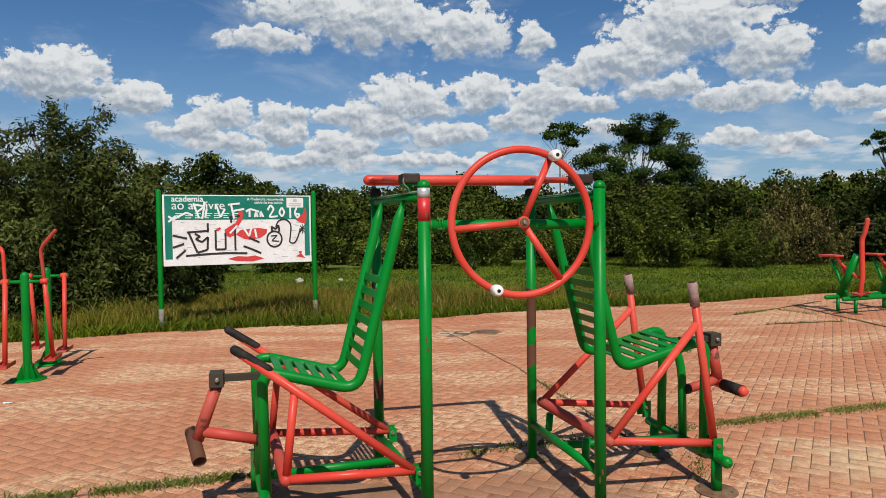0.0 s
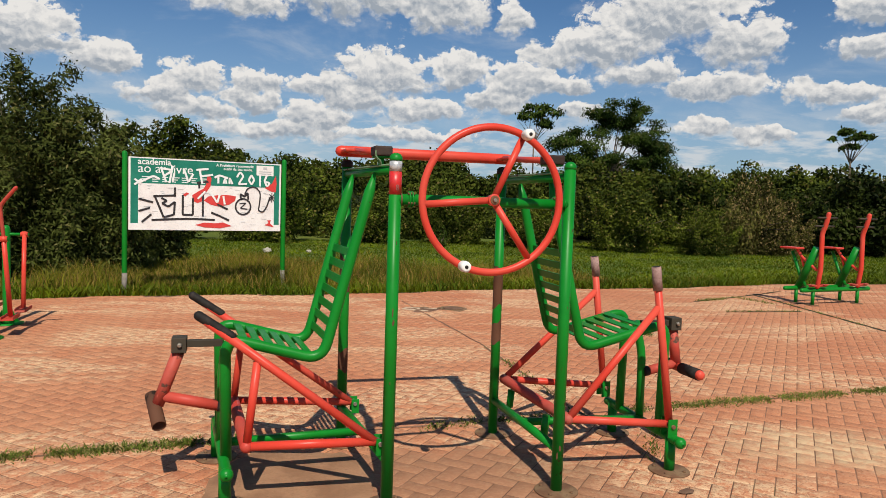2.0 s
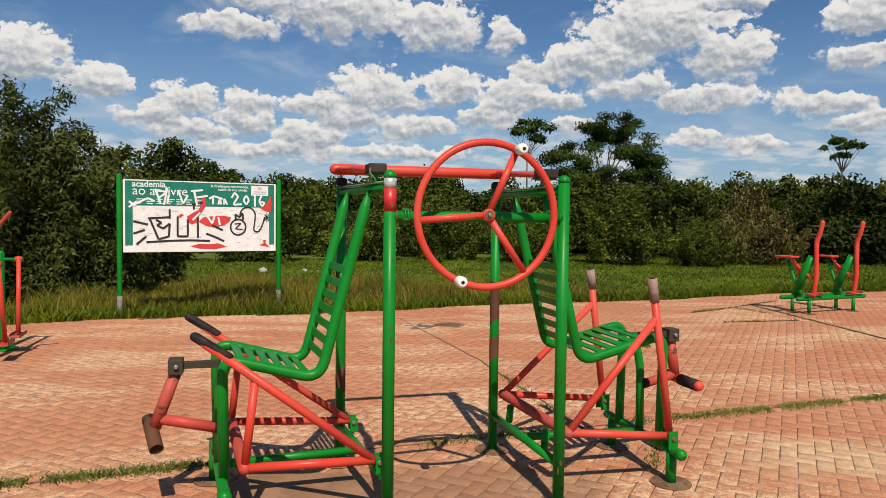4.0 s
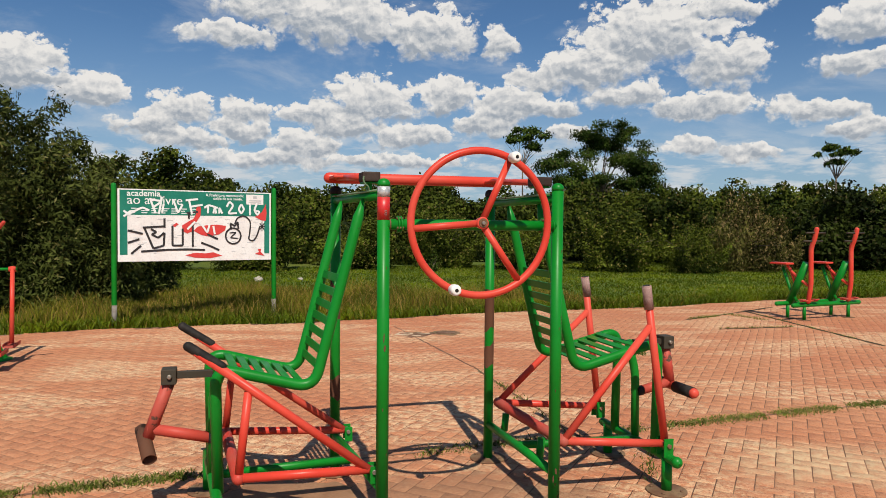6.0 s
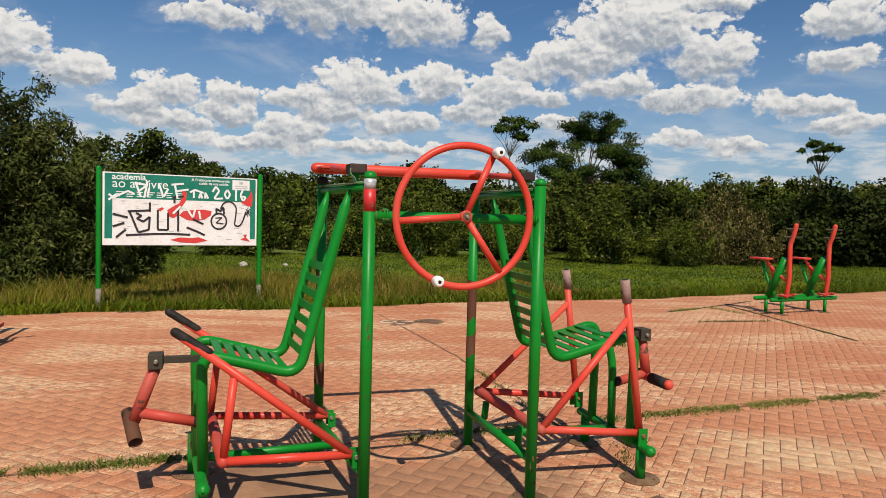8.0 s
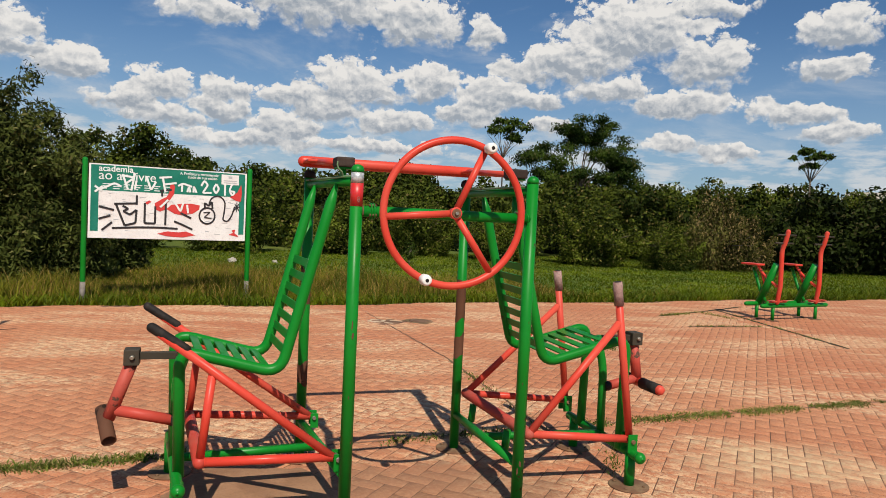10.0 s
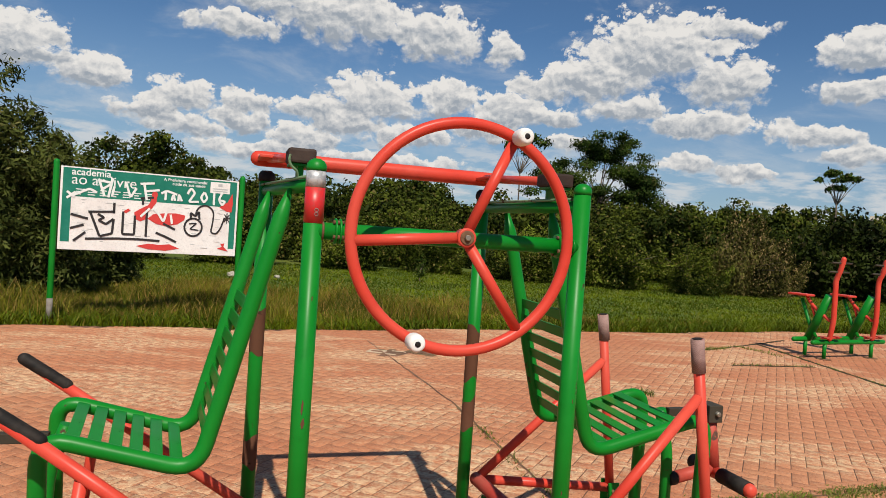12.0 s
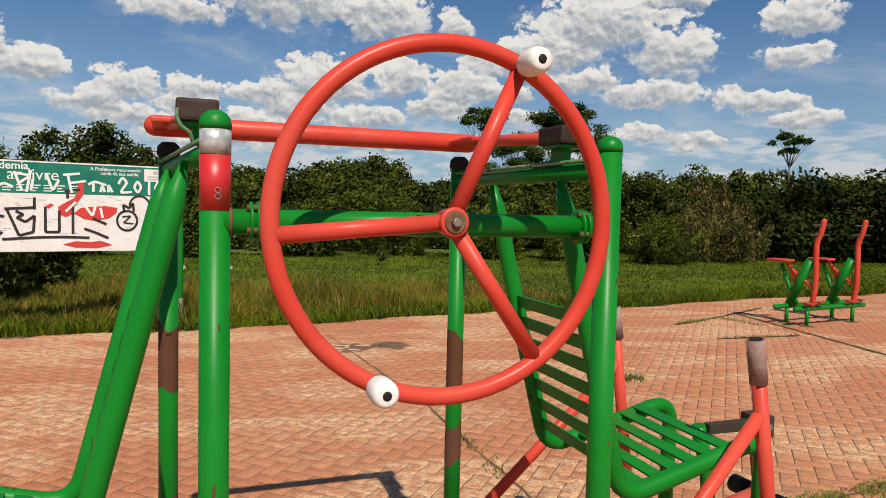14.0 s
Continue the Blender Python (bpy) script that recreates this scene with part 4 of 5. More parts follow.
# ---- the double walking machine ----
def walking_machine():
    a, c = Vector((-4.30, 7.97, 0)), Vector((-4.58, 8.78, 0))
    d = c - a
    mach = thing("walking_machine", Matrix.Translation(a) @ Matrix.Rotation(math.atan2(d.y, d.x) - radians(90), 4, "Z"), "green posts and red swinging legs of a double walking machine", "exercise machine")
    n = d.length
    for i, y in enumerate((0.0, n)):
        post = part("post", Build().tube([(0, y, 0), (0, y, 1.05)], 0.040, 20, "round"), GREEN, mach)
        for k in range(4):
            part("gusset", Build().add([(0.05, -0.004, 0.0), (0.14, -0.004, 0.0), (0.05, -0.004, 0.17), (0.05, 0.004, 0.0), (0.14, 0.004, 0.0), (0.05, 0.004, 0.17)],
                 [(0, 1, 2), (5, 4, 3), (0, 3, 4, 1), (1, 4, 5, 2), (2, 5, 3, 0)], False), GREEN, post, m=pose(0, y, 0, 0, 0, 45 + 90 * k))
        part("base_plate", Build().lathe([(0.17, 0), (0.17, 0.01), (0.05, 0.011)], pose(0, y, 0.001), 24), GREEN, post)
        part("axle", Build().tube([(-0.22, y, 0.99), (0.22, y, 0.99)], 0.017, 12), GREEN, mach)
        for x in (-0.175, 0.175):
            tip = 0.16 * (1 if x > 0 else -1) * (1 if i == 0 else -1)
            leg = part("swing_leg", Build().tube([(x, y, 1.02), (x + 0.02, y + tip, 0.20)], 0.023, 16), RED, mach, "red swinging leg")
            part("axle_collar", Build().lathe([(0.028, -0.035), (0.028, 0.035)], pose(x, y, 0.99, 0, 90, 0), 16), RED, leg)
            part("foot_plate", Build().box((x - 0.04, y + tip - 0.15, 0.170), (x + 0.075, y + tip + 0.15, 0.185), 0.005).box((x + 0.065, y + tip - 0.15, 0.18), (x + 0.075, y + tip + 0.15, 0.21), 0.004).box((x - 0.04, y + tip - 0.15, 0.18), (x - 0.03, y + tip + 0.15, 0.21), 0.004), RED_WORN, leg)
            if i == 0:
                part("hand_bar", Build().tube([(x, y, 1.02), (x - 0.02, y - tip * 0.2, 1.32), (x + (0.14 if x > 0 else -0.12), y - tip * 0.8, 1.50 if x > 0 else 1.36)], 0.018, 14, "round", 0.06), RED_WORN if x > 0 else RED, leg, "worn brown hand bar")


walking_machine()


# ---- covers, stones and weeds on the paving ----
def cover(x, y, r, label):
    m = thing("manhole_cover", Matrix.Translation((x, y, 0.001)), label, "manhole cover", kind="structure")
    part("frame", Build().lathe([(r + 0.05, -0.004), (r + 0.045, 0.003), (r, 0.004), (r, 0.0)], n=36), BED, m, "sandy collar")
    part("lid", Build().lathe([(r - 0.012, 0.0), (r - 0.012, 0.008), (r - 0.03, 0.010), (0.02, 0.010)], n=36), IRON, m)


cover(0.35, 11.03, 0.15, "round rusty iron manhole cover in the paving")
drain = thing("drain_box", Matrix.Translation((-0.10, 10.86, 0.0)) @ Matrix.Rotation(radians(-12), 4, "Z"), "broken concrete drain box let into the paving", "drain", kind="structure")
part("lid", Build().box((0.00, -0.075, -0.02), (0.19, 0.10, 0.002), 0.002), IRON, drain, "rusty drain lid")
for x0, y0, x1, y1 in ((-0.25, -0.10, -0.05, -0.055), (-0.24, 0.06, -0.03, 0.10), (-0.245, -0.05, -0.205, 0.05), (-0.06, -0.04, -0.025, 0.05), (0.0, -0.125, 0.13, -0.085), (0.02, 0.108, 0.20, 0.14)):
    part("frame_piece", Build().box((x0, y0, -0.02), (x1, y1, 0.004), 0.003), CONCRETE, drain, "pale chipped concrete edge")


def stone(x, y, r, seed):
    bm = bmesh.new()
    bmesh.ops.create_icosphere(bm, subdivisions=3, radius=1.0)
    for v in bm.verts:
        v.co *= 1 + 0.35 * noise.noise(v.co * 1.3 + Vector((seed, 0, 0))) + 0.1 * noise.noise(v.co * 4)
        v.co.z *= 0.7
    me = bpy.data.meshes.new("boulder")
    bm.to_mesh(me)
    bm.free()
    ob = tagged(part("boulder", me, ROCK, m=Matrix.LocRotScale((x, y, r * 0.45 - 0.03), Euler((0, 0, seed)), (r, r, r))), "pale grey boulder in the long grass", "stone", "boulders in the grass")


stone(-4.65, 20.2, 0.115, 1.0)
stone(-3.6, 20.6, 0.075, 2.0)


def scrap(name, label, category, x, y, r, mat, seed):
    rs = random.Random(seed)
    pts = [(r * rs.uniform(0.6, 1.1) * math.cos(a), r * rs.uniform(0.35, 0.7) * math.sin(a), 0.004 + rs.uniform(0, 0.012)) for a in [k * math.pi / 5 for k in range(10)]]
    b = Build().add([(0, 0, 0.012)] + pts, [(0, 1 + k, 1 + (k + 1) % 10) for k in range(10)])
    tagged(part(name, b, mat, m=pose(x, y, 0.001, 0, 0, rs.uniform(0, 90))), label, category)


scrap("paper_scrap", "crumpled white scrap of paper on the paving", "litter", -3.85, 7.02, 0.045, WHITE, 1)
scrap("dry_leaf", "dark dry leaf lying on the paving", "leaf", 1.57, 4.78, 0.055, IRON, 2)
scrap("dry_leaf", "dark dry leaf lying on the paving", "leaf", 2.26, 4.56, 0.040, IRON, 3)


def far_house():
    house = thing("house", Matrix.Translation((62.0, 92.0, -0.035)) @ Matrix.Rotation(radians(-35), 4, "Z"), "white house half hidden behind the wood", "house")
    part("wall", Build().box((-5, -3, 0), (5, 3, 5.6), 0.02), BOARD_WHITE, house, "white rendered walls")
    part("roof", Build().add([(-5.5, -3.5, 5.6), (5.5, -3.5, 5.6), (5.5, 3.5, 5.6), (-5.5, 3.5, 5.6), (-5.5, 0, 7.2), (5.5, 0, 7.2)], [(0, 1, 5, 4), (2, 3, 4, 5), (1, 2, 5), (3, 0, 4), (3, 2, 1, 0)], False), ROCK, house, "pale grey pitched roof")
    for x in (-3.2, 0, 3.2):
        part("window", Build().box((x - 0.6, -3.06, 3.4), (x + 0.6, -2.9, 4.7), 0.02), INK_GREY, house)


far_house()


# ---- plants ----
def mesh_of(name, verts, faces, mat, smooth=False):
    """A mesh from arrays: verts (n, 3) and faces (m, 3 or 4)."""
    me = bpy.data.meshes.new(name)
    me.vertices.add(len(verts))
    me.vertices.foreach_set("co", np.asarray(verts, dtype=np.float32).ravel())
    k = faces.shape[1]
    me.loops.add(faces.size)
    me.loops.foreach_set("vertex_index", faces.astype(np.int32).ravel())
    me.polygons.add(len(faces))
    me.polygons.foreach_set("loop_start", np.arange(0, faces.size, k, dtype=np.int32))
    me.update(calc_edges=True)
    me.materials.append(mat)
    return me


def unit(v):
    return v / np.maximum(np.linalg.norm(v, axis=1, keepdims=True), 1e-6)


def leaves(rng, centres, outs, length, width, droop=0.3, out=1.0):
    """Folded leaves at the centres, lying roughly across the outward ways."""
    n = len(centres)
    rnd = unit(rng.normal(size=(n, 3)))
    face = unit(outs * out + rnd * 0.75)
    way = unit(np.cross(face, unit(rng.normal(size=(n, 3)))))
    way[:, 2] -= droop
    way = unit(way)
    side = unit(np.cross(way, face))
    size = rng.uniform(0.65, 1.25, size=(n, 1))
    L, w = way * length * size, side * width * size
    fold = face * width * 0.35
    v = np.stack([centres, centres + L * 0.45 + w + fold, centres + L, centres + L * 0.45 - w + fold], axis=1).reshape(-1, 3)
    f = np.arange(n * 4).reshape(n, 4)
    return v, f


def crown_points(rng, clumps, count, shell=0.35):
    """Points in a heap of ellipsoid clumps (x, y, z, rx, ry, rz), thickest towards their skins."""
    c = np.array(clumps)
    area = c[:, 3] * c[:, 4] + c[:, 4] * c[:, 5] + c[:, 3] * c[:, 5]
    pick = rng.choice(len(c), size=count, p=area / area.sum())
    d = unit(rng.normal(size=(count, 3)))
    lump = 1 + 0.22 * np.sin(d[:, 0] * 5 + pick) * np.sin(d[:, 1] * 4 + pick * 2) + 0.12 * np.sin(d[:, 2] * 9 + pick)
    r = (1 - shell * rng.random(count) ** 1.5) * lump
    p = c[pick, :3] + d * c[pick, 3:] * r[:, None]
    return p, d


def leaders(rng, spread, height, low, number, size):
    """Clumps strung along leaders that rise and spread from the foot, so that the crown's outline is ragged."""
    out = []
    for i in range(number):
        a, q = rng.uniform(0, 2 * math.pi), rng.random() ** 0.6
        end = (spread * q * math.cos(a), spread * q * math.sin(a), height * (1.0 - 0.55 * q ** 2) * rng.uniform(0.78, 1.0))
        for t in (1.0, 0.82, 0.62, 0.42, 0.22):
            s = size * (1.25 - 0.75 * t) * rng.uniform(0.75, 1.2)
            wob = rng.normal(size=2) * 0.16 * size / 0.4
            out.append((end[0] * (0.25 + 0.75 * t) + wob[0], end[1] * (0.25 + 0.75 * t) + wob[1], max(low, end[2] * t - s * 0.3), s, s, s * 1.05))
    return out


def limbs(rng, height, spread, clumps, r0, number=7):
    """A tapered trunk with limbs that reach for the clumps."""
    b = Build()
    fork = height * 0.3

    def taper(pts, ra, rb, n=8):
        pts = [Vector(p) for p in pts]
        for i in range(len(pts) - 1):
            q = Build()
            t0, t1 = i / (len(pts) - 1), (i + 1) / (len(pts) - 1)
            q.tube([pts[i], pts[i + 1]], 1.0, n)
            m = len(q.v) // 2
            for k in range(len(q.v)):
                p = pts[i] if k < m else pts[i + 1]
                rr = ra + (rb - ra) * (t0 if k < m else t1)
                q.v[k] = tuple(p + (Vector(q.v[k]) - p) * rr)
            b.add(q.v, q.f)
    taper([(0, 0, -0.1), (0.03, 0.02, fork * 0.5), (0.0, 0.06, fork)], r0, r0 * 0.72, 10)
    for k in range(min(number, len(clumps))):
        x, y, z = clumps[k][:3]
        mid = (x * 0.45 + rng.uniform(-0.1, 0.1), y * 0.45, fork + (z - fork) * 0.45)
        taper([(0, 0.06, fork * 0.95), mid, (x, y, z)], r0 * 0.5, r0 * 0.1, 7)
    return b


def tree(name, label, category, at, height, spread, low, number, size, count, leaf, width, mat, seed, group="", trunk=0.09, shell=0.45, droop=0.3, scale=(1, 1, 1)):
    rng = np.random.default_rng(seed)
    cl = leaders(rng, spread, height, low, number, size)
    p, d = crown_points(rng, cl, count, shell)
    v, f = leaves(rng, p, d, leaf, width, droop)
    v[:, 2] = np.maximum(v[:, 2], 0.02)
    t = thing(name, Matrix.LocRotScale((at[0], at[1], -0.035), Euler((0, 0, seed)), scale), label, category, group)
    part("trunk", limbs(rng, height, spread, cl, trunk), BARK, t)
    part("crown", mesh_of("crown", v, f, mat), mat, t)
    return t


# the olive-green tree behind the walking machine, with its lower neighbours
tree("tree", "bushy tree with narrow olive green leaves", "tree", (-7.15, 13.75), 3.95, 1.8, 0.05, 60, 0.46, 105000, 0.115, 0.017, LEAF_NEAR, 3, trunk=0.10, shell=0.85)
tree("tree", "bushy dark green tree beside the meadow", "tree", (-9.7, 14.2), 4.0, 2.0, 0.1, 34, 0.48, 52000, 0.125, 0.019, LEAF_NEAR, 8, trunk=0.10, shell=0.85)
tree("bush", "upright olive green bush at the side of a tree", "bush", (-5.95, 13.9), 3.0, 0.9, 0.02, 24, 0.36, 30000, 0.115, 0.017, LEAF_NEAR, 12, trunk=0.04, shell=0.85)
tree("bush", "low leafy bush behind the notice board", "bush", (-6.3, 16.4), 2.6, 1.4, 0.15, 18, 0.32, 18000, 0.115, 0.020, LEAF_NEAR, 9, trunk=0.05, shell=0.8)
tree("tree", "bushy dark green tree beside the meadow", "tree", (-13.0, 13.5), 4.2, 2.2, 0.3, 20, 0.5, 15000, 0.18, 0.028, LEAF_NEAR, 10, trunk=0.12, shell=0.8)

tree("sapling", "thin young sapling alone in the meadow grass", "sapling", (0.05, 22.6), 0.85, 0.28, 0.25, 8, 0.10, 500, 0.06, 0.02, LEAF_DARK, 14, trunk=0.015, shell=0.9)

# shrubs along the far side of the meadow
SHRUBS = [
    (-6.0, 25.0, 2.3, 1.9, 0), (-2.4, 26.4, 2.1, 1.8, 2), (0.4, 27.5, 2.4, 1.7, 0), (3.5, 26.6, 2.1, 1.9, 2), (6.3, 25.9, 2.3, 1.9, 2), (8.9, 25.2, 1.8, 1.25, 0),
    (11.0, 26.5, 3.0, 1.45, 1), (12.6, 27.4, 2.2, 1.2, 1), (24.0, 29.0, 2.9, 2.3, 0), (-9.6, 24.4, 3.0, 2.2, 0),
]
kinds = []
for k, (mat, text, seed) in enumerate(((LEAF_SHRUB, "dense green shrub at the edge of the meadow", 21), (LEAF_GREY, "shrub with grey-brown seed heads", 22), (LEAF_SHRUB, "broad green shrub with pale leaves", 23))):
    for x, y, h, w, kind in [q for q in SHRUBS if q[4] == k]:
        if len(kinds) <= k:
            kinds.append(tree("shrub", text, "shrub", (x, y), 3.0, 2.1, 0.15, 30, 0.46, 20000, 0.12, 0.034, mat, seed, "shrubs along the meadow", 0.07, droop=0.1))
            kinds[k].scale = (w / 2.1, w / 2.1, h / 3.0)
        else:
            c = copy_thing(kinds[k], pose(x, y, -0.035, 0, 0, 67 * x))
            c.scale = (w / 2.1, w / 2.1, h / 3.0)

# dark trees at the end of the shrubs
tree("tree", "broad dark tree at the end of the shrubs", "tree", (15.6, 28.4), 3.3, 2.0, 0.05, 38, 0.62, 22000, 0.20, 0.05, LEAF_DEEP, 51, "dark trees at the meadow's end", 0.12, droop=0.1)
tree("tree", "broad dark tree at the end of the shrubs", "tree", (18.9, 28.2), 3.5, 2.3, 0.05, 38, 0.66, 22000, 0.20, 0.05, LEAF_DEEP, 52, "dark trees at the meadow's end", 0.12, droop=0.1)
tree("tree", "broad dark tree at the end of the shrubs", "tree", (22.6, 28.0), 3.6, 2.4, 0.05, 38, 0.66, 22000, 0.20, 0.05, LEAF_DEEP, 53, "dark trees at the meadow's end", 0.12, droop=0.1)

def umbrella(label, at, tiers, leaf, count, seed, trunk):
    """A tall tree with bare forking limbs under flat tiers of foliage (x, z, half width, half height)."""
    rng = np.random.default_rng(seed)
    cl = []
    for x, z, w, h in tiers:
        for k in range(max(3, int(w * 3))):
            a = rng.uniform(-1, 1)
            q = h * rng.uniform(0.7, 1.3)
            cl.append((x + a * w, rng.uniform(-1, 1) * w * 0.8, z + (1 - a * a) * h * 0.7 + rng.normal() * 0.12, q * 1.25, q * 1.25, q * 0.6))
    p, d = crown_points(rng, cl, count, 0.7)
    v, f = leaves(rng, p, d, leaf, leaf * 0.24, 0.15)
    t = thing("tree", Matrix.Translation((at[0], at[1], -0.035)), label, "tree", "tall trees above the wood")
    ends = [(x, 0, z) for x, z, w, h in tiers] + [(x + w * 0.6, 0.3, z) for x, z, w, h in tiers] + [(x - w * 0.6, -0.3, z) for x, z, w, h in tiers]
    part("trunk", limbs(rng, min(q[2] for q in ends) * 2.9, 2.0, ends, trunk, 14), BARK, t)
    part("crown", mesh_of("crown", v, f, LEAF_DARK), LEAF_DARK, t)


# taller trees that stand out of the wood
umbrella("tall spreading dark green tree above the wood", (12.7, 57.0), [(0.6, 9.0, 1.9, 0.75), (-1.2, 8.3, 1.7, 0.8), (2.3, 8.2, 1.5, 0.8), (0.6, 7.5, 2.4, 0.6), (-2.0, 7.0, 1.2, 0.7), (3.2, 6.7, 1.5, 0.9), (-3.2, 5.9, 1.7, 0.8), (2.0, 5.9, 1.8, 0.9), (3.4, 5.4, 1.2, 0.9), (-1.6, 5.2, 1.6, 0.7), (-3.6, 4.8, 1.8, 0.8), (0.4, 4.7, 2.2, 0.8), (3.6, 4.6, 1.8, 0.8)], 0.22, 30000, 31, 0.17)
umbrella("slender tree with a loose feathery crown", (6.5, 56.0), [(0.2, 8.7, 1.0, 0.40), (-0.9, 8.0, 0.8, 0.40), (1.0, 8.2, 0.8, 0.40), (0.1, 7.6, 0.7, 0.35), (0.9, 7.4, 0.45, 0.3)], 0.28, 1700, 32, 0.07)
umbrella("slender flat-topped tree above the wood", (31.9, 58.0), [(0.0, 7.9, 1.6, 0.30), (-0.9, 7.5, 1.1, 0.30), (1.2, 7.6, 0.9, 0.28), (-0.3, 6.7, 0.8, 0.25)], 0.28, 1500, 33, 0.08)


def wood():
    """The continuous wood behind the shrubs and the low hill to its left."""
    rng = np.random.default_rng(41)
    V, F, k = [], [], 0
    rows = (
        (31.5, -24, 34, 3.1, 1.5, 0.85, 0.135, 0.050, 200000),
        (39.0, -31, 42, 4.0, 1.9, 1.05, 0.19, 0.070, 105000),
        (52.0, -42, 56, 4.9, 2.4, 1.30, 0.27, 0.100, 85000),
        (80.0, -70, 100, 6.7, 3.5, 1.90, 0.42, 0.150, 90000),
    )
    for y, x0, x1, h, w, s, leaf, lw, count in rows:
        cl = []
        for i in range(int((x1 - x0) / w * 3.2)):
            # one crown: a heap of clumps on a rough dome
            x = rng.uniform(x0, x1)
            bump = 1 + 0.06 * math.sin(x * 0.23 + y) + 0.05 * math.sin(x * 0.71 + 2 * y)
            if y > 70:
                bump += 0.62 * math.exp(-((x + 30.5) / 7.5) ** 2)
            if y < 45:
                bump += 0.17 * math.sin(x * 0.62 + y) * math.sin(x * 0.23 + 0.5 * y)
            top, deep = h * bump * rng.uniform(0.72, 1.0), y + rng.uniform(-2.2, 2.2)
            r = s * rng.uniform(1.1, 1.9)
            for _ in range(7):
                a, q = rng.uniform(0, 2 * math.pi), rng.random() ** 0.7
                c = s * rng.uniform(0.38, 0.62)
                z = max(c * 0.4, top - c * 0.7 - r * 1.1 * q * q - rng.random() * 0.3 * r)
                cl.append((x + r * q * math.cos(a), deep + r * q * math.sin(a), z, c, c, c * 0.8))
            for _ in range(2):
                c = s * rng.uniform(0.4, 0.7)
                cl.append((x + rng.normal() * r * 0.6, deep + rng.normal() * 0.5, rng.random() * top * 0.6, c, c, c))
        p, d = crown_points(rng, cl, count, 0.4)
        v, f = leaves(rng, p, d, leaf, lw, 0.1)
        v[:, 2] = np.maximum(v[:, 2], -0.03)
        V.append(v)
        F.append(f + k)
        k += len(v)
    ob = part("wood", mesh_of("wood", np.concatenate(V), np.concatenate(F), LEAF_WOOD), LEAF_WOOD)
    tagged(ob, "dense dark green wood behind the meadow", "wood", kind="stuff")
    # near-black sheets behind the leaves: the wood's inner shade put in as colour
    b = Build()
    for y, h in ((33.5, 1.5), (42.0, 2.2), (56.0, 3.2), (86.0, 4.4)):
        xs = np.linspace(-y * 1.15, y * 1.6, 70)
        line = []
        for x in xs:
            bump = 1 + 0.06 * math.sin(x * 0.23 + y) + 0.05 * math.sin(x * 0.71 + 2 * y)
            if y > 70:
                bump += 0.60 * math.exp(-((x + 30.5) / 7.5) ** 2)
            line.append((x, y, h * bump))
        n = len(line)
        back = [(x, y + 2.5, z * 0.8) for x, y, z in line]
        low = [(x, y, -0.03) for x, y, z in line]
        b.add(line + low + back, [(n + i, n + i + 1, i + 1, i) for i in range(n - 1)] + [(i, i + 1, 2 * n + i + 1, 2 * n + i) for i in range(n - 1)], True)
    tagged(part("undergrowth", b, WOOD_SHADE), "dark thicket inside the wood", "wood", kind="stuff")


wood()


def blades(rng, xs, ys, heights, width, lean=0.35, base=-0.035):
    """Curved blades of grass, two quads and a tip each, as triangles."""
    n = len(xs)
    a = rng.uniform(0, 2 * math.pi, n)
    q = rng.uniform(0, 2 * math.pi, n)
    l = heights * lean * rng.uniform(0.3, 1.6, n)
    side = np.stack([np.cos(a), np.sin(a), np.zeros(n)], 1) * (width * rng.uniform(0.6, 1.4, n))[:, None]
    root = np.stack([xs, ys, np.full(n, base)], 1)
    to = np.stack([np.cos(q) * l, np.sin(q) * l, heights], 1)
    mid = root + to * np.array([0.32, 0.32, 0.6])
    v = np.stack([root - side, root + side, mid - side * 0.8, mid + side * 0.8, root + to], 1).reshape(-1, 3)
    k = np.arange(n)[:, None] * 5
    f = np.concatenate([k + np.array([[0, 1, 3]]), k + np.array([[0, 3, 2]]), k + np.array([[2, 3, 4]])])
    return v, f


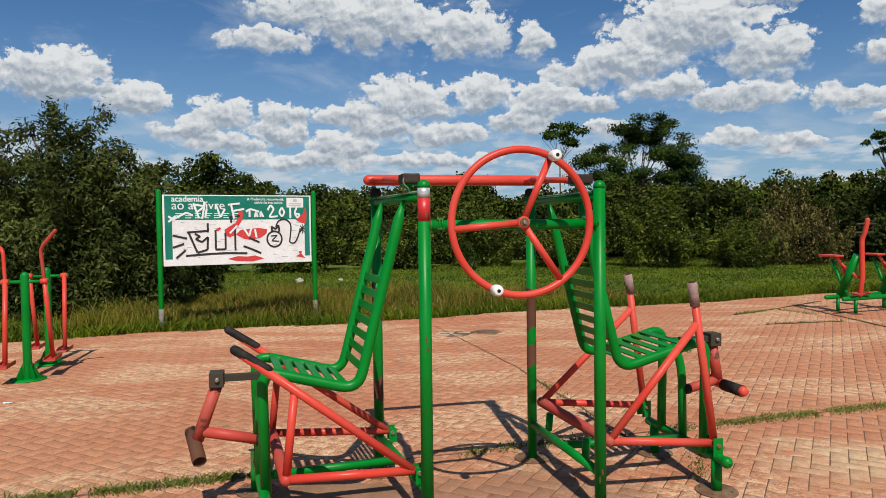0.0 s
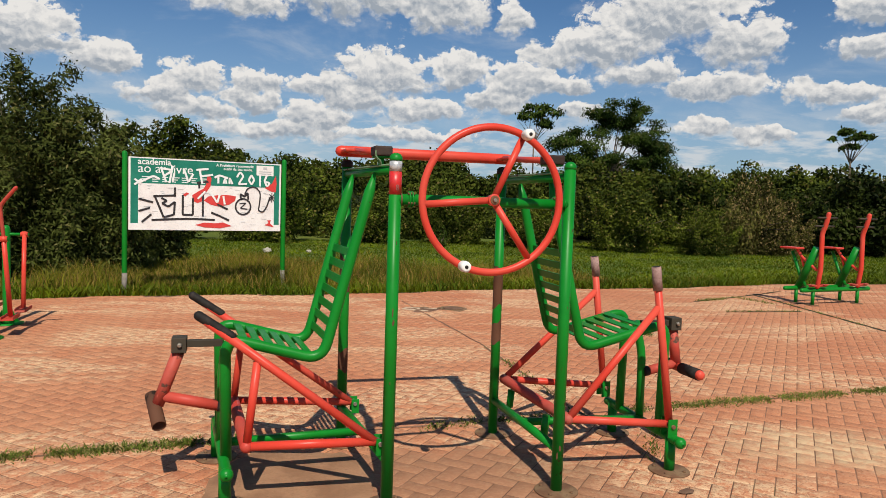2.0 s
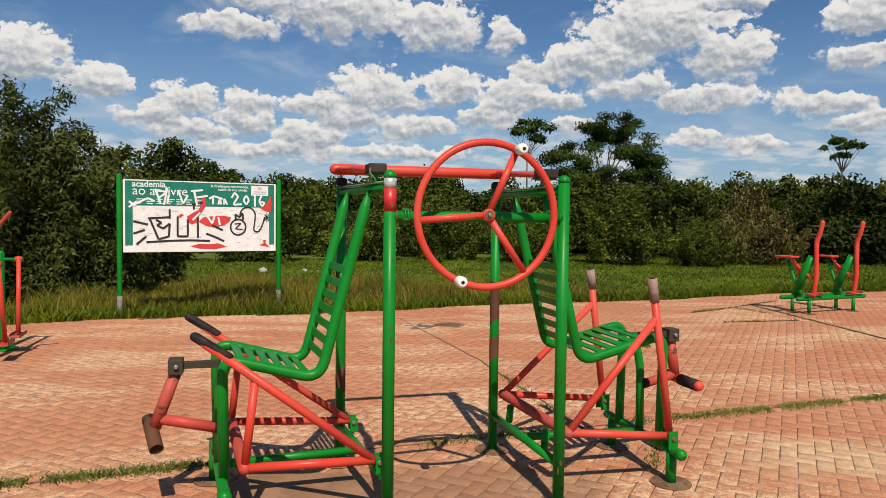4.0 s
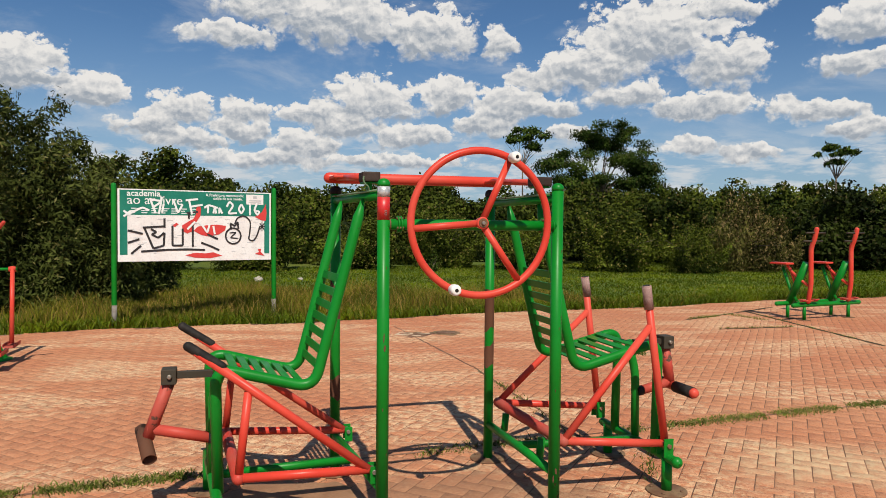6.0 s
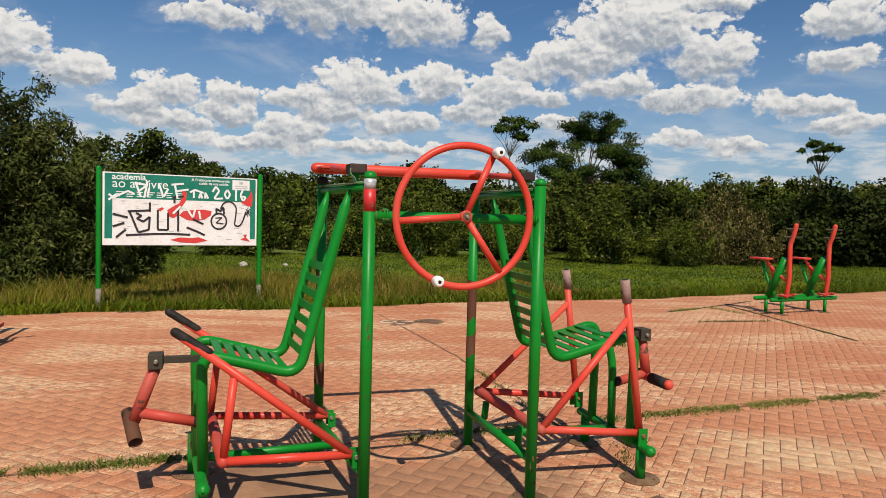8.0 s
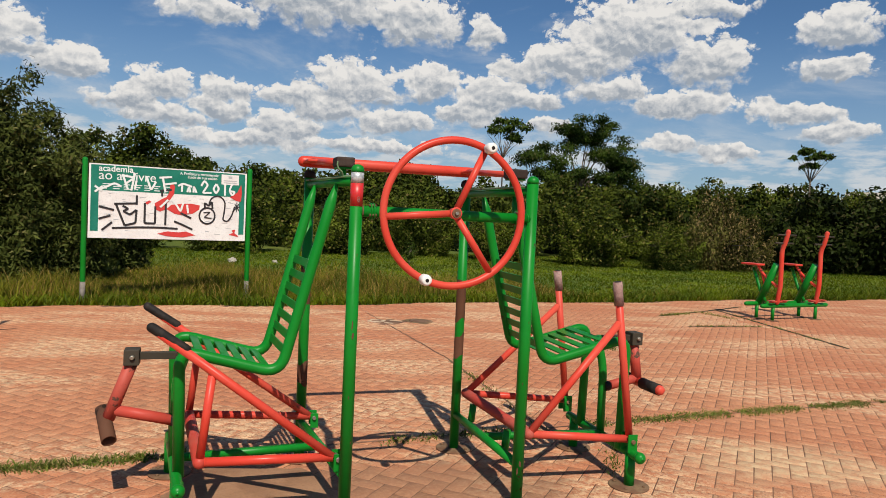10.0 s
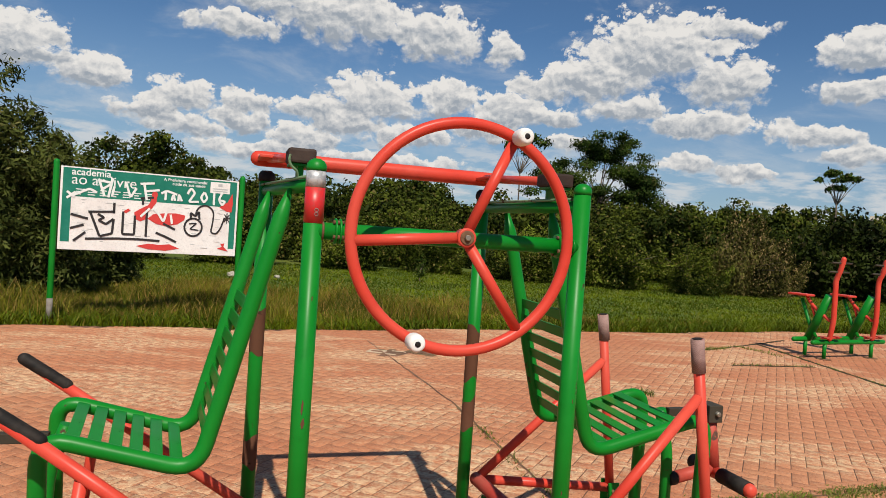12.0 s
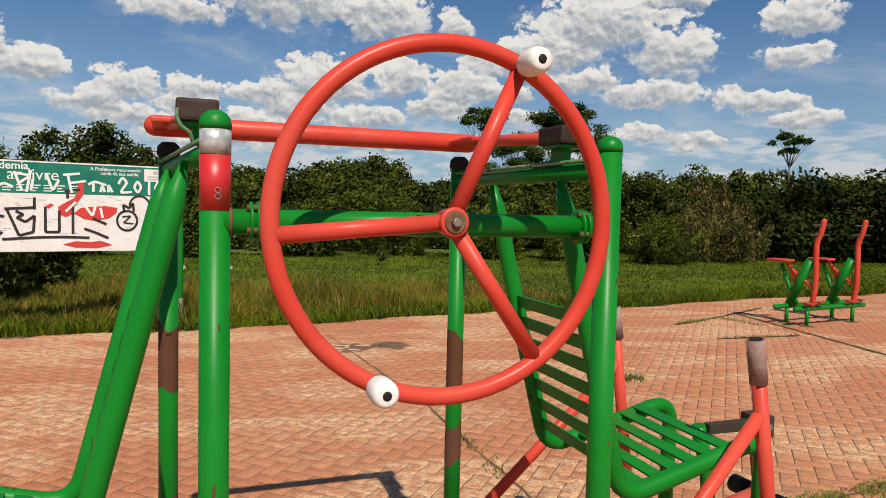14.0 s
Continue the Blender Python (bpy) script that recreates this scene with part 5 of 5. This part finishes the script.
def meadow_grass():
    rng = np.random.default_rng(51)
    edge = np.vectorize(edge_y)
    # lush fringe that hangs over the paving
    x = rng.uniform(-13, 17, 26000)
    y = edge(x) + rng.uniform(0, 1, 26000) ** 1.6 * 1.3 - 0.06
    v, f = blades(rng, x, y, rng.uniform(0.06, 0.20, 26000), 0.009, 0.8)
    tagged(part("grass_fringe", mesh_of("grass_fringe", v, f, BLADE), BLADE), "lush green grass fringe along the paving", "grass", kind="stuff")
    # tall grass gone to seed round the board, ending short of the open sward
    n = 150000
    x = rng.uniform(-13, 6, n)
    deep = rng.random(n) * 7.0
    y = edge(x) + 0.45 + deep
    reach = np.clip(5.2 - 0.55 * np.maximum(x + 2.5, 0) + 0.7 * np.sin(x * 1.3) + 0.4 * np.sin(x * 3.1), 0.0, 6)
    patchy = 0.75 + 0.35 * np.sin(x * 2.3 + y * 1.1) * np.sin(y * 1.7 - x * 0.6)
    keep = (rng.random(n) < np.clip((reach - deep) * 0.8, 0.0, 1) * patchy) & ((x > -5.6 - 0.3 * rng.random(n)) | (rng.random(n) < 0.12))
    x, y, deep = x[keep], y[keep], deep[keep]
    h = rng.uniform(0.16, 0.46, len(x)) * np.clip(1.0 - np.maximum(x + 1.0, 0) * 0.10, 0.4, 1) * (0.75 + 0.3 * np.sin(x * 1.9 + y))
    v, f = blades(rng, x, y, h, 0.0048, 0.5)
    tagged(part("tall_grass", mesh_of("tall_grass", v, f, TALL), TALL), "tall brownish grass gone to seed", "grass", kind="stuff")
    # the green sward
    n = 170000
    x = rng.uniform(-12, 26, n)
    y = edge(x) + 0.4 + rng.random(n) ** 1.2 * 15.0
    v, f = blades(rng, x, y, rng.uniform(0.02, 0.065, n), 0.011, 1.0)
    tagged(part("meadow_grass", mesh_of("meadow_grass", v, f, BLADE), BLADE), "short bright green meadow grass", "grass", kind="stuff")


meadow_grass()


def joint_weeds():
    """Grass in the open joints of the paving."""
    rng = np.random.default_rng(61)
    X, Y, H = [], [], []
    lines = [((-3.4, 4.46), (-1.05, 5.33), 6400, 0.042, 0.034), ((1.55, 6.26), (4.6, 7.36), 6800, 0.048, 0.026), ((0.15, 5.72), (1.0, 6.05), 700, 0.05, 0.035), ((1.25, 6.1), (0.80, 7.9), 380, 0.05, 0.035),
             ((4.35, 12.7), (5.3, 13.45), 240, 0.03, 0.035), ((4.45, 11.66), (5.7, 11.95), 260, 0.03, 0.035), ((5.83, 13.4), (5.98, 10.8), 260, 0.022, 0.035), ((5.3, 13.4), (5.6, 12.7), 200, 0.05, 0.05), ((1.50, 5.25), (1.75, 5.9), 200, 0.06, 0.035), ((2.48, 9.45), (2.70, 9.47), 260, 0.05, 0.06), ((4.45, 12.8), (5.0, 13.15), 260, 0.05, 0.05)]
    for (xa, ya), (xb, yb), n, wide, tall in lines:
        t = rng.random(n)
        gap = np.sin(t * 23 + xa) + np.sin(t * 51) > -1.1
        t = t[gap]
        X.append(xa + (xb - xa) * t + rng.normal(size=len(t)) * wide * 0.6)
        Y.append(ya + (yb - ya) * t + rng.normal(size=len(t)) * wide)
        H.append(rng.uniform(0.3, 1.2, len(t)) * tall)
    v, f = blades(rng, np.concatenate(X), np.concatenate(Y), np.concatenate(H), 0.004, 0.9, -0.008)
    tagged(part("joint_weeds", mesh_of("joint_weeds", v, f, WEED), WEED), "short grass growing in the open joints of the paving", "grass", kind="stuff")


joint_weeds()


# ---- the pavers ----
def paver_mesh(L, W, gap=0.0065, ch=0.0015):
    """A paver with chamfered top edges, its centre at the origin and its top at z = 0."""
    x, y = L / 2 - gap / 2, W / 2 - gap / 2
    v = [(sx * x, sy * y, -0.02) for sx, sy in ((-1, -1), (1, -1), (1, 1), (-1, 1))]
    v += [(sx * x, sy * y, -ch * 0.7) for sx, sy in ((-1, -1), (1, -1), (1, 1), (-1, 1))]
    v += [(sx * (x - ch), sy * (y - ch), 0) for sx, sy in ((-1, -1), (1, -1), (1, 1), (-1, 1))]
    f = [(8, 9, 10, 11)] + [(4 + i, 4 + (i + 1) % 4, 8 + (i + 1) % 4, 8 + i) for i in range(4)] + [(i, (i + 1) % 4, 4 + (i + 1) % 4, 4 + i) for i in range(4)]
    return np.array(v), np.array(f)


def lay_pavers():
    L, W = 0.208, 0.104
    rng = np.random.default_rng(71)
    pv, pf = paver_mesh(L, W)
    ang = radians(-26)
    ca, sa = math.cos(ang), math.sin(ang)
    spots = []
    R = 180
    for i in range(-R, R):
        for j in range(-R, R):
            k = (i - j) % 4
            if k == 0:
                u, w, turn = (i + 1.0) * W, (j + 0.5) * W, 0.0
            elif k == 3:
                u, w, turn = (i + 0.5) * W, (j + 1.0) * W, math.pi / 2
            else:
                continue
            spots.append((2.0 + u * ca - w * sa, 8.5 + u * sa + w * ca, ang + turn))
    keep = []
    for x, y, a in spots:
        if -10.0 < x < 14.0 and -4.0 < y < edge_y(x) - 0.08:
            if min((x - 0.35) ** 2 + (y - 11.03) ** 2, (x + 0.10) ** 2 + (y - 10.86) ** 2) < 0.20 ** 2:
                continue
            keep.append((x, y, a))
    stretch = [q for q in keep if 0.3 < q[0] < 2.7 and 5.2 < q[1] < 7.6]
    single = set(stretch)
    rest = np.array([q for q in keep if q not in single])
    c, s = np.cos(rest[:, 2]), np.sin(rest[:, 2])
    n = len(rest)
    lift = rng.normal(size=n) * 0.0004
    tx, ty = rng.normal(size=n) * 0.0015, rng.normal(size=n) * 0.0015
    p = pv[None] * np.ones((n, 1, 1))
    z = p[:, :, 2] + p[:, :, 0] * tx[:, None] + p[:, :, 1] * ty[:, None] + lift[:, None]
    x = p[:, :, 0] * c[:, None] - p[:, :, 1] * s[:, None] + rest[:, 0, None]
    y = p[:, :, 0] * s[:, None] + p[:, :, 1] * c[:, None] + rest[:, 1, None]
    v = np.stack([x, y, z], 2).reshape(-1, 3)
    f = (pf[None] + (np.arange(n) * len(pv))[:, None, None]).reshape(-1, 4)
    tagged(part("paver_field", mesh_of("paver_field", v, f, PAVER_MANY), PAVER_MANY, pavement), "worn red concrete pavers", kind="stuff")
    one = mesh_of("paver", pv, pf, PAVER_ONE)
    for x, y, a in sorted(single):
        ob = new("paver", one)
        ob.parent = pavement
        ob.matrix_basis = Matrix.LocRotScale((x, y, float(rng.normal()) * 0.0004), Euler((float(rng.normal()) * 0.0015, float(rng.normal()) * 0.0015, a)), None)


lay_pavers()

def cement_skim(cx, cy, rx, ry):
    """A thin brown-grey skin of mortar trodden over the pavers."""
    b = Build()
    n = 72
    rings = []
    for q, z in ((1.0, -0.0005), (0.985, 0.0026), (0.7, 0.0036), (0.35, 0.0038)):
        rings.append([])
        for k in range(n):
            a = 2 * math.pi * k / n
            box = (abs(math.cos(a)) ** 3.2 + abs(math.sin(a)) ** 3.2) ** (-1 / 3.2)
            w = box * q * (1 + 0.045 * math.sin(3 * a + 1) + 0.03 * math.sin(7 * a) + 0.02 * math.sin(17 * a + 2) + 0.012 * math.sin(29 * a))
            rings[-1].append((cx + rx * w * math.cos(a), cy + ry * w * math.sin(a), z))
    verts = [v for r in rings for v in r] + [(cx, cy, 0.0038)]
    faces = [(r * n + k, r * n + (k + 1) % n, (r + 1) * n + (k + 1) % n, (r + 1) * n + k) for r in range(3) for k in range(n)]
    faces += [(3 * n + k, 3 * n + (k + 1) % n, 4 * n) for k in range(n)]
    b.add(verts, faces, True)
    tagged(part("mortar_patch", b, MORTAR), "smooth brown mortar skin over the pavers", "mortar patch", kind="structure")


cement_skim(-0.53, 4.55, 0.42, 0.66)

# the long open joints across the paving
for xa, ya, xb, yb in ((-0.42, 11.62, 0.62, 8.62), (0.62, 8.62, 1.42, 5.6), (-3.2, 4.53, 4.9, 7.47), (4.3, 12.66, 5.35, 13.5), (4.4, 11.6, 5.7, 11.92), (5.80, 13.9, 6.02, 10.2), (5.35, 13.5, 6.6, 14.6)):
    d = Vector((xb - xa, yb - ya, 0))
    n = 24
    rj = random.Random(int(xa * 100))
    b = Build()
    side = Vector((-d.y, d.x, 0)).normalized()
    verts = []
    for k in range(n + 1):
        p = Vector((xa, ya, 0.0025)) + d * k / n + side * rj.uniform(-0.008, 0.008)
        w = rj.uniform(0.006, 0.016) * (2.8 if ya > 10.5 and xa > 4 else 1.0)
        verts += [p + side * w, p - side * w]
    b.add(verts, [(2 * k, 2 * k + 1, 2 * k + 3, 2 * k + 2) for k in range(n)], False)
    part("open_joint", b, SOIL if ya > 10.5 and xa > 4 else BED, pavement, "dark open joint")
